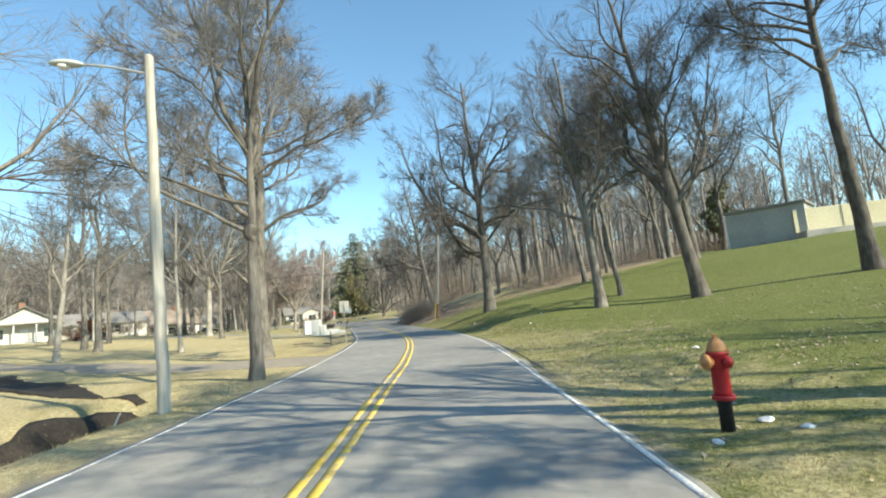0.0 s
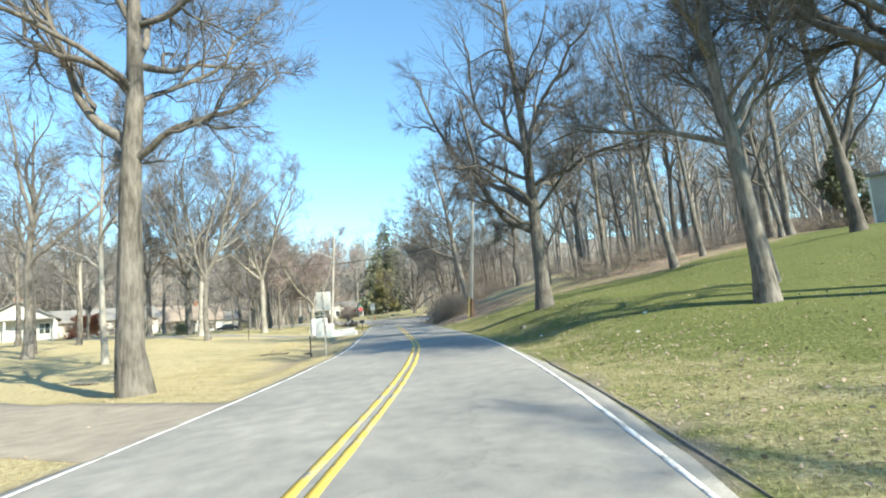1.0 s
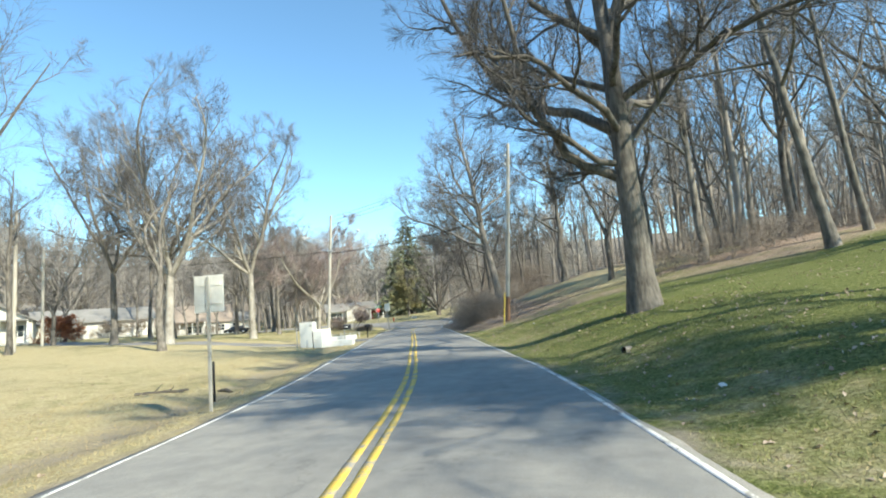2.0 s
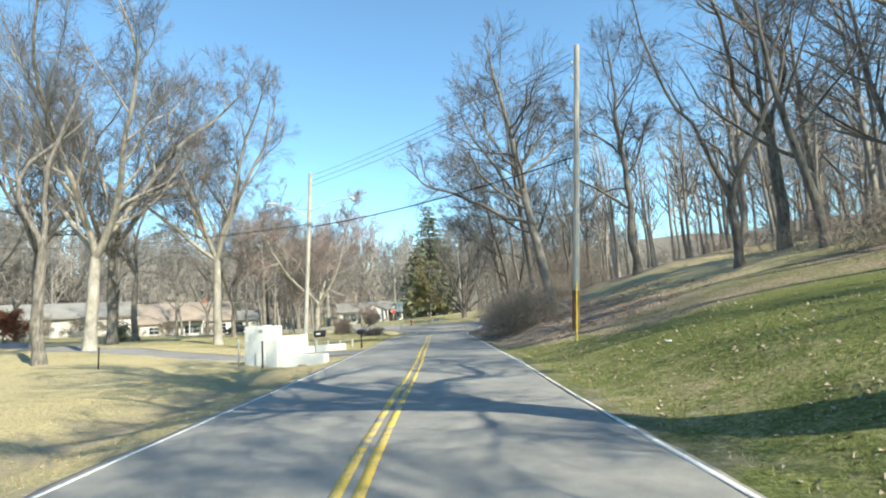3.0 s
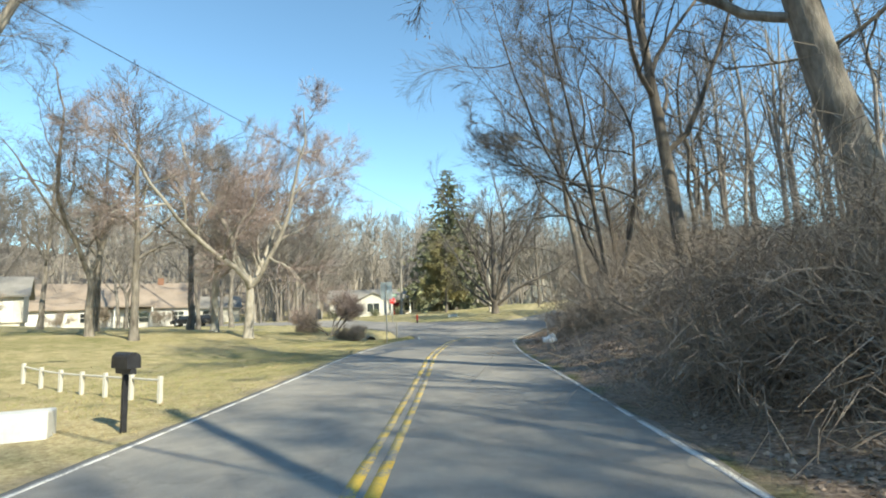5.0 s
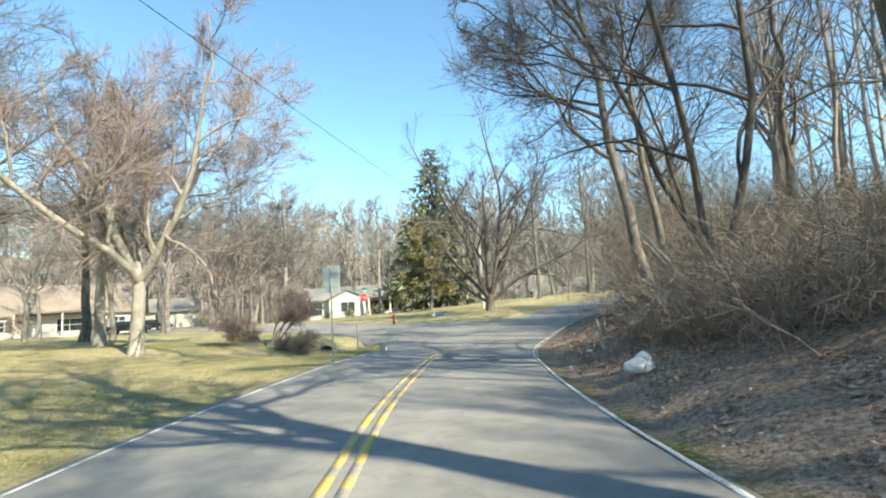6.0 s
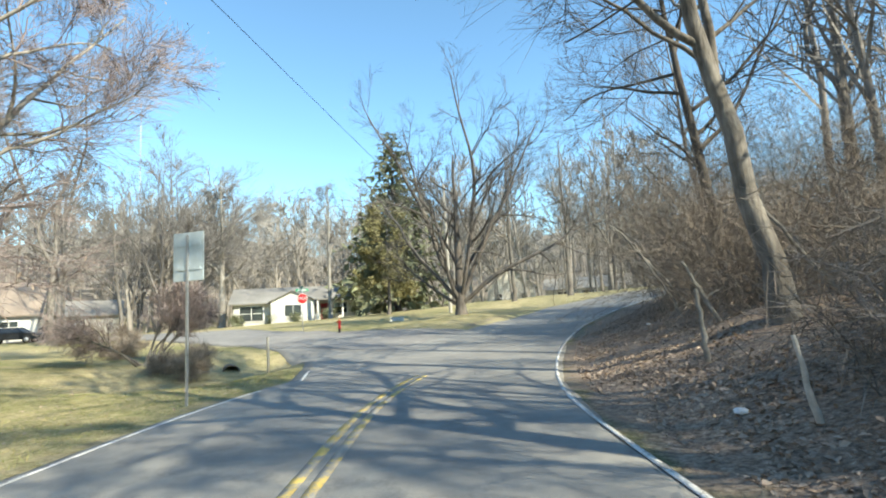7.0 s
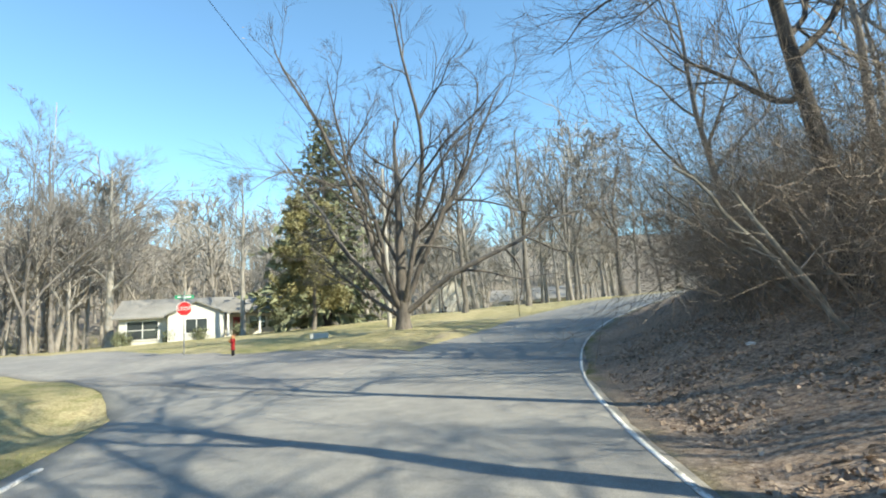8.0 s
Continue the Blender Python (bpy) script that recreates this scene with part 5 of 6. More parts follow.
wood_pole("utility_pole", (-46.0, 56.0), 10.0, 0.15, 0.11, "thin weathered utility pole on the lawn")
wood_pole("utility_pole", (-35.0, 45.1), 11.0, 0.15, 0.11, "thin weathered utility pole beside garden trees")
wood_pole("utility_pole", (-18.0, 109.0), 11.0, 0.15, 0.11, "utility pole beyond the bend")


def cable(a, b, sag, radius, label, name="overhead_cable"):
    a, b = Vector(a), Vector(b)
    pts = [tuple(a.lerp(b, u) - Vector((0, 0, sag * 4 * u * (1 - u)))) for u in np.linspace(0, 1, 25)]
    tagged(new(name, pipe(name, pts, radius, CABLE, 6)), label, "cable", "overhead cables")


pb, pc = (-13.2, 53.75, on_land(-13.2, 53.75)), (2.29, 48.9, on_land(2.29, 48.9))
cable((pb[0] + 0.95, pb[1] - 0.75, pb[2] + 7.15), (pc[0] + 0.7, pc[1], pc[2] + 7.2), 0.3, 0.028, "thick black cable across the road")
for n, dz in enumerate((0.0, 0.3, 0.6)):
    cable((pb[0] + 1.25, pb[1] - 0.96, pb[2] + 9.5 + dz), (pc[0] + 0.95, pc[1], pc[2] + 11.2 + dz * 0.9), 0.3, 0.010, "thin wire across the road to the utility pole")
cable((pb[0] + 0.95, pb[1] - 0.75, pb[2] + 7.35), (-46.0, 56.0, on_land(-46, 56) + 8.2), 0.6, 0.018, "black cable along the gardens")
cable((pb[0] + 0.8, pb[1] - 0.4, pb[2] + 6.7), (-18.0, 109.0, on_land(-18, 109) + 7.2), 0.1, 0.0075, "long wire along the road to the bend")
cable((-35.0, 45.1, on_land(-35, 45.1) + 8.2), (-46.0, 56.0, on_land(-46, 56) + 7.4), 0.2, 0.02, "black cable between thin poles")


# ---- roadside things ----
def hydrant(name, place, size, label):
    ob = thing(name, pose(*place, on_land(*place), 0, 0, 15) @ Matrix.Diagonal((size * 0.87, size * 0.87, size, 1.0)), label, "hydrant")
    part("standpipe", lathe("standpipe", [(0.085, -0.15), (0.085, 0.30), (0.10, 0.31), (0.10, 0.34)], BLACK_PAINT, 18), ob, "black lower barrel")
    part("flange", lathe("flange", [(0.135, 0.34), (0.14, 0.345), (0.14, 0.385), (0.135, 0.39)], RED_PAINT, 18), ob)
    part("barrel", lathe("barrel", [(0.105, 0.39), (0.108, 0.42), (0.105, 0.66), (0.118, 0.68), (0.125, 0.72), (0.125, 0.82), (0.14, 0.84), (0.14, 0.865)], RED_PAINT, 18), ob, "red painted barrel")
    part("bonnet", lathe("bonnet", [(0.128, 0.866), (0.12, 0.89), (0.112, 0.93), (0.088, 0.97), (0.05, 1.0), (0.045, 1.01)], ORANGE_PAINT, 18), ob, "faded orange bonnet")
    part("operating_nut", lathe("operating_nut", [(0.035, 1.01), (0.03, 1.055)], ORANGE_PAINT, 5, False), ob)
    for a, r in ((180, 0.07), (90, 0.05), (-90, 0.05)):
        nozzle = part("nozzle", lathe("nozzle", [(r, 0.0), (r, 0.15), (r * 1.25, 0.155), (r * 1.25, 0.20), (r * 0.5, 0.215), (r * 0.35, 0.24)], ORANGE_PAINT if a == 180 else RED_PAINT, 14),
                      ob, "capped hose outlet", pose(0, 0, 0.76, 0, 0, a) @ pose(0, 0, 0, 0, 90, 0))
    return ob


hydrant("fire_hydrant", (11.45, -3.35), 0.94, "red fire hydrant with orange cap and black foot")
hydrant("fire_hydrant", (-22.4, 96.7), 0.9, "small red fire hydrant beyond the side road")


def litter_bit(place, size, seed, label="crumpled white paper litter", lift=0.0):
    rng = np.random.default_rng(seed)
    bm = bmesh.new()
    bmesh.ops.create_icosphere(bm, subdivisions=2, radius=size)
    for v in bm.verts:
        v.co = Vector((v.co.x * 1.3, v.co.y, max(v.co.z, -size * 0.4) * 0.6)) * rng.uniform(0.7, 1.2)
    ob = new("litter", bm_mesh("litter", bm, BAG_PLASTIC))
    ob.matrix_basis = pose(*place, on_land(*place) + size * 0.2 + lift, 0, 0, rng.uniform(0, 360))
    tagged(ob, label, "litter", "scraps of litter")


for n, (sp, sz) in enumerate((((11.9, -3.2), 0.07), ((12.1, -3.6), 0.05), ((11.2, -3.7), 0.05), ((8.25, 22.6), 0.06), ((11.6, 20.5), 0.06), ((0.45, 57.2), 0.11), ((-7.0, 73.4), 0.075), ((13.5, 3.0), 0.07), ((10.8, 17.5), 0.05), ((4.6, 39.5), 0.05), ((-1.5, 66.6), 0.07), ((-6.2, 84.5), 0.07))):
    litter_bit(sp, sz, 400 + n)


def plastic_bag(place):
    """A filled, knotted carrier bag slumped on the leaves."""
    rng = np.random.default_rng(77)
    ob = thing("plastic_bag", pose(*place, on_land(*place) + 0.02, 0, 0, 20) @ Matrix.Scale(0.72, 4), "bulging white plastic bag dumped on the leaves", "bag")
    for nm, size, at in (("bag_body", (0.34, 0.25, 0.19), (0, 0, 0.14)), ("bag_knot", (0.17, 0.14, 0.16), (0.12, 0.02, 0.30))):
        bm = bmesh.new()
        bmesh.ops.create_icosphere(bm, subdivisions=4, radius=1.0)
        for v in bm.verts:
            c = v.co.copy()
            k = 1 + 0.14 * noise.noise(c * 2.1 + Vector((at[0] * 9, 0, 0))) + 0.07 * noise.noise(c * 6) + 0.04 * abs(noise.noise(c * 13))
            v.co = Vector((c.x * size[0] * k + at[0], c.y * size[1] * k + at[1], max(c.z * size[2] * k, -size[2] * 0.7) + at[2]))
        part(nm, bm_mesh(nm, bm, BAG_PLASTIC, True), ob)
    return ob


plastic_bag((-6.08, 68.35))


def gate_wall(place, turn, label, sizes):
    """A stepped, painted wall: tall pier, lower pier, long low wing."""
    ob = thing("gate_wall", pose(*place, 0, 0, 0, turn), label, "wall", "white gate walls")
    for nm, x0, x1, top, th in sizes:
        part(nm, box_mesh(nm, (x0, x1, -th, th, -0.8, top + 0.045), WHITE_PAINT, 0.03), ob)
    return ob


ga = gate_wall((-11.7, 46.75), 3, "white painted stepped masonry wall at a driveway",
               (("pier", 0.0, 1.0, 1.58, 0.28), ("low_pier", 1.003, 1.60, 0.98, 0.26), ("wing_wall", 1.603, 3.75, 0.24, 0.22)))
part("plaque", box_mesh("plaque", (0.70, 0.92, -0.303, -0.281, 1.34, 1.46), LAMP_GREY, 0.004), ga, "small grey plaque with unreadable writing")
for n in range(2):
    part("plaque_bar", box_mesh("plaque_bar", (0.73, 0.89, -0.308, -0.305, 1.37 + n * 0.045, 1.385 + n * 0.045), BLACK_PAINT), ga)
gate_wall((-14.6, 51.95), 42, "white painted stepped masonry wall across the driveway",
          (("pier", 0.0, 0.88, 1.56, 0.28), ("low_pier", 0.883, 2.3, 0.97, 0.26), ("wing_wall", 2.303, 4.5, 0.28, 0.22)))


def slim_post(name, place, height, r, mat, label, category="post", cap=None, lean=0.0):
    ob = thing(name, pose(*place, on_land(*place), 0, lean, 0), label, category)
    part("shaft", lathe("shaft", [(r, -0.25), (r, height * 0.97), (r * 0.7, height)], mat, 8), ob)
    if cap:
        part("cap", lathe("cap", [(r * 1.15, height * 0.8), (r * 1.15, height * 0.98), (r * 0.6, height * 1.01)], cap, 8), ob)
    return ob


slim_post("marker_post", (-11.7, 46.1), 1.15, 0.035, STEEL, "thin grey metal post before the wall")
slim_post("marker_post", (-10.55, 46.15), 1.15, 0.035, BLACK_PAINT, "thin dark metal post before the wall")
slim_post("marker_post", (-16.5, 43.6), 0.9, 0.03, BLACK_PAINT, "thin dark metal post on the dry lawn")
slim_post("marker_post", (-2.6, 26.0), 1.0, 0.03, BLACK_PAINT, "thin dark metal post by the ditch")
slim_post("marker_post", (-1.9, 0.2), 1.05, 0.035, YELLOW_PLASTIC, "yellow utility marker post in dry grass", cap=SIGN_WHITE)
slim_post("marker_stake", (0.1, 1.9), 0.9, 0.02, SIGN_WHITE, "leaning white wooden stake by the ditch", lean=28)
slim_post("marker_post", (-18.0, 81.8), 1.15, 0.045, POLE_WOOD, "short grey post at the ditch")


def guy_guard(foot, top):
    """A yellow plastic guard over the foot of a stay wire."""
    foot, top = Vector(foot), Vector(top)
    ob = thing("guy_wire", Matrix.Translation(foot), "steel stay wire with a bright yellow guard", "cable")
    way = top - foot
    part("wire", pipe("wire", [(0, 0, -0.1), tuple(way)], 0.008, STEEL, 6), ob)
    u = way.normalized()
    part("guard", pipe("guard", [tuple(u * k) for k in (0.05, 0.8, 1.5, 2.15)], 0.02, YELLOW_PLASTIC, 8), ob, "bright yellow plastic guard")


guy_guard((2.42, 45.5, on_land(2.42, 45.5)), (3.3, 48.8, on_land(2.29, 48.9) + 10.4))


def mailbox(place, turn, label, half=0.05, post_mat=BLACK_PAINT, shift=0.0, rise=0.0):
    ob = thing("mailbox", pose(*place, on_land(*place) + rise, 0, 0, turn), label, "mailbox")
    part("post", box_mesh("post", (-half, half, shift - half, shift + half, -0.4 - rise, 0.998), post_mat, 0.01), ob)
    part("arm", box_mesh("arm", (-0.04, 0.04, -0.25, 0.25, 0.92, 0.995), BLACK_PAINT, 0.008), ob)
    bm = bmesh.new()
    n = 10
    prof = [(-0.09, 0.0), (0.09, 0.0)] + [(0.09 * math.cos(a), 0.13 + 0.09 * math.sin(a)) for a in np.linspace(0, math.pi, n)]
    a = [bm.verts.new((x, -0.26, z + 1.0)) for x, z in prof]
    b = [bm.verts.new((x, 0.26, z + 1.0)) for x, z in prof]
    for i in range(len(prof)):
        j = (i + 1) % len(prof)
        bm.faces.new((a[i], b[i], b[j], a[j]))
    bm.faces.new(a)
    bm.faces.new(b[::-1])
    bmesh.ops.recalc_face_normals(bm, faces=bm.faces[:])
    body = part("box", bm_mesh("box", bm, BLACK_PAINT), ob)
    part("flag", box_mesh("flag", (0.092, 0.098, -0.1, 0.02, 1.1, 1.16), STEEL), ob, "small lowered flag")
    part("plate", box_mesh("plate", (-0.097, -0.091, -0.06, 0.14, 1.03, 1.09), WHITE_PAINT, 0.002), ob, "small pale plate") if post_mat is STEEL else None
    return ob


mailbox((-10.35, 55.3), 72, "black metal mailbox on a dark post", 0.035, rise=-0.12)
mailbox((-8.85, 47.98), 100, "dark metal mailbox on a thin post by the drive", 0.025, STEEL, 0.22, 0.06)


def board_sign(place, turn, w, h, z0, label, sheet=SIGN_BACK, half=0.04):
    ob = thing("board_sign", pose(*place, on_land(*place), 0, 0, turn), label, "sign")
    part("board", box_mesh("board", (-w / 2, w / 2, -0.012, 0.012, z0, z0 + h), sheet, 0.004), ob, "bare grey back of a sign board")
    part("post", box_mesh("post", (-half, half, -0.015 - half * 1.5, -0.014, -0.4, z0 + h * 0.95), POLE_WOOD if half > 0.03 else STEEL, 0.006), ob)
    for zz in (0.25, 0.75):
        part("brace", box_mesh("brace", (-w * 0.42, w * 0.42, -0.030, -0.0125, z0 + h * zz - 0.03, z0 + h * zz + 0.03), sheet), ob)
    return ob


board_sign((-0.75, 23.55), 8, 0.62, 0.75, 1.95, "bare-backed pale grey sign board on a post", half=0.031)
board_sign((-15.8, 75.6), -4, 0.72, 0.95, 2.35, "tall bare aluminium sign back on a slim post", ALUMINIUM_SKY, 0.025)


def radio_mast(place, height, width):
    """A far guyed lattice mast, painted in red and white bands."""
    ob = thing("radio_mast", pose(*place, on_land(*place)), "distant red and white banded lattice radio mast", "mast")
    bands = 9
    for i in range(bands):
        z0, z1 = height * i / bands, height * (i + 1) / bands
        bits = []
        corner = [np.array([math.cos(a), math.sin(a), 0]) * width for a in (0.3, 0.3 + 2.094, 0.3 + 4.189)]
        for c in corner:
            bits.append(np.array([c + [0, 0, z0], c + [0, 0, z1]]))
        n = 6
        for k in range(n):
            a, b = z0 + (z1 - z0) * k / n, z0 + (z1 - z0) * (k + 1) / n
            for j in range(3):
                bits.append(np.array([corner[j] + [0, 0, a], corner[(j + 1) % 3] + [0, 0, b]]))
        pts = np.array(bits)
        part("lattice_section", mesh_of("lattice_section", *tubes(pts, np.full(pts.shape[:2], width * 0.17), 4), (FADED_RED, SIGN_WHITE)[i % 2]), ob, ("red", "white")[i % 2] + " band")
    return ob


radio_mast((-1045, 1140), 545, 1.15)


def stop_sign(place, turn):
    ob = thing("stop_sign", pose(*place, on_land(*place), 0, 0, turn), "red octagonal stop sign with green street-name blades", "sign")
    part("post", lathe("post", [(0.03, -0.4), (0.03, 3.05)], STEEL, 8), ob)

    def octagon(name, r, y, mat, th):
        bm = bmesh.new()
        a = [bm.verts.new((r * math.cos(math.pi / 8 + i * math.pi / 4), y, 2.25 + r * math.sin(math.pi / 8 + i * math.pi / 4))) for i in range(8)]
        b = [bm.verts.new((v.co.x, y - th, v.co.z)) for v in a]
        for i in range(8):
            j = (i + 1) % 8
            bm.faces.new((a[i], a[j], b[j], b[i]))
        bm.faces.new(a[::-1])
        bm.faces.new(b)
        bmesh.ops.recalc_face_normals(bm, faces=bm.faces[:])
        return bm_mesh(name, bm, mat)

    part("border", octagon("border", 0.36, -0.032, SIGN_WHITE, 0.004), ob, "white border")
    plate = part("plate", octagon("plate", 0.338, -0.0365, STOP_RED, 0.003), ob, "red sign plate")
    cu = bpy.data.curves.new("lettering", "FONT")
    cu.body, cu.size, cu.align_x, cu.align_y, cu.extrude = "STOP", 0.262, "CENTER", "CENTER", 0.002
    tmp = new("lettering_curve", cu)
    me = bpy.data.meshes.new_from_object(tmp.evaluated_get(bpy.context.evaluated_depsgraph_get()))
    bpy.data.objects.remove(tmp)
    me.materials.clear()
    me.materials.append(SIGN_WHITE)
    part("lettering", me, plate, "white capital letters", pose(0, -0.0425, 2.25, 90, 0, 0))
    for k, (zz, rot) in enumerate(((2.82, 12), (3.0, 100))):
        blade = part("street_name_blade", box_mesh("street_name_blade", (-0.42, 0.42, -0.008, 0.008, -0.085, 0.085), SIGN_GREEN, 0.004), ob, "green street-name blade", pose(0, 0, zz, 0, 0, rot))
        part("name_bar", box_mesh("name_bar", (-0.30, 0.30, -0.012, -0.0085, -0.03, 0.03), SIGN_WHITE), blade, "plain white bar")
    return ob


stop_sign((-25.7, 98.2), 25)

# block, culvert, stones, logs
blk = thing("concrete_block", pose(-20.8, 103.2, on_land(-20.8, 103.2), 0, 0, 20), "white painted concrete block by the road", "block")
part("block", box_mesh("block", (-0.5, 0.5, -0.18, 0.18, -0.1, 0.3), WHITE_PAINT, 0.03), blk)


def culvert(place, turn):
    ob = thing("culvert", pose(*place, -0.56, 0, 0, turn), "dark corrugated culvert pipe in the ditch", "pipe")
    prof = []
    for i in range(18):
        prof.append((0.32 + 0.012 * (i % 2), -0.4 + i * 0.05))
    prof += [(0.29, -0.4 + 17 * 0.05), (0.29, -0.35)]
    part("pipe", lathe("pipe", prof, KERB_DARK, 20), ob, "", pose(0, 0, 0.15, 90, 0, 0))


culvert((-21.6, 84.9), 40)


def drain(place, turn):
    """The open end of a small pipe in the bank below a wall."""
    ob = thing("drain_pipe", pose(*place, on_land(*place) + 0.1, 0, 0, turn), "small dark drain pipe end in bare soil below the white wall", "pipe")
    part("pipe", lathe("pipe", [(0.13, -0.5), (0.13, 0.0), (0.115, 0.003), (0.11, -0.02), (0.105, -0.45)], KERB_DARK, 18), ob, "", pose(0, 0, 0, 90, 0, 0))


drain((-8.88, 46.28), 0)


def log(place, length, r, turn, tilt, mat, label, seed, snag=True):
    rng = np.random.default_rng(seed)
    n = 10
    u = np.linspace(0, length, n)
    pts = np.stack([u, rng.normal(0, 0.03, n) * length / 2, rng.normal(0, 0.02, n) * length / 2], 1)[None]
    rad = (np.linspace(r, r * 0.55, n) * rng.uniform(0.9, 1.1, n))[None]
    bits = [tubes(pts, rad, 8)]
    if snag:
        p2, r2 = shoots(rng, pts, rad, 5, 0.3, 1.0, (30, 70), 0.3, 5, 0.15, 0.0, 0.008, 0.5, 0.7)
        bits.append(tubes(p2, r2, 5))
    ob = new("fallen_branch", mesh_of("fallen_branch", *joined(bits), mat))
    ob.matrix_basis = pose(*place, on_land(*place) + r * 0.5, 0, tilt, turn)
    tagged(ob, label, "branch", "fallen branches")


log((-4.05, 72.3), 2.6, 0.05, 172, -54, SNAG_WOOD, "pale dead stem leaning in the brush", 501, False)
log((-4.25, 71.5), 1.9, 0.028, 168, -32, SNAG_WOOD, "thin pale dead limb lying on the bank", 502)
log((-4.7, 72.8), 1.5, 0.06, 100, -78, BARK_PALE, "short pale broken stem on the bank", 503, False)
log((-6.6, 76.2), 1.2, 0.05, 90, -80, BARK_PALE, "short pale snag by the road", 504, False)
log((-6.63, 72.5), 0.8, 0.036, 185, -82, SNAG_WOOD, "pale barkless broken stem leaning among leaves", 511, False)
log((1.5, 60.2), 1.6, 0.06, 200, -40, BARK_PALE, "pale dead limb leaning on the bank", 505)
log((-3.2, 27.5), 2.2, 0.05, 160, 0, BARK_DARK, "dark fallen branch on dry grass", 506)
log((-5.6, 26.6), 1.4, 0.05, 20, 0, BARK_DARK, "dark fallen branch on dry grass", 507)
log((7.4, 27.0), 0.9, 0.09, 60, 0, BARK_GREY, "short grey log on the lawn", 508, False)
log((-7.4, 17.8), 1.0, 0.07, 5, 0, BARK_GREY, "short sawn log on dry grass", 509, False)
for n, (x, y, ln, tn, tl) in enumerate(((-4.85, 84.5, 3.6, 182, -52), (-4.1, 86.8, 3.8, 172, -50), (-5.4, 83.2, 2.6, 160, -62), (-3.6, 78.4, 2.8, 185, -55), (-5.6, 79.0, 1.5, 150, -65))):
    log((x, y), ln, 0.05, tn, tl, BARK_PALE, "pale leaning stem in the brush", 520 + n)


# low white rail fence by the drive
def rail_fence(a, b, posts):
    a, b = Vector(a), Vector(b)
    ob = thing("rail_fence", Matrix.Translation((a.x, a.y, 0)), "low weathered white rail fence on the lawn", "fence")
    for i in range(posts):
        q = a.lerp(b, i / (posts - 1))
        z = on_land(q.x, q.y)
        part("post", box_mesh("post", (-0.035, 0.035, -0.035, 0.035, -0.2, 0.5), SIDING, 0.006), ob, "", pose(q.x - a.x, q.y - a.y, z))
    for h in (0.42,):
        pts = [(a.lerp(b, u).x - a.x, a.lerp(b, u).y - a.y, on_land(a.lerp(b, u).x, a.lerp(b, u).y) + h) for u in np.linspace(0, 1, 12)]
        part("rail", pipe("rail", pts, 0.022, SIDING, 6), ob)


rail_fence((-12.0, 57.4, 0), (-18.0, 58.8, 0), 7)


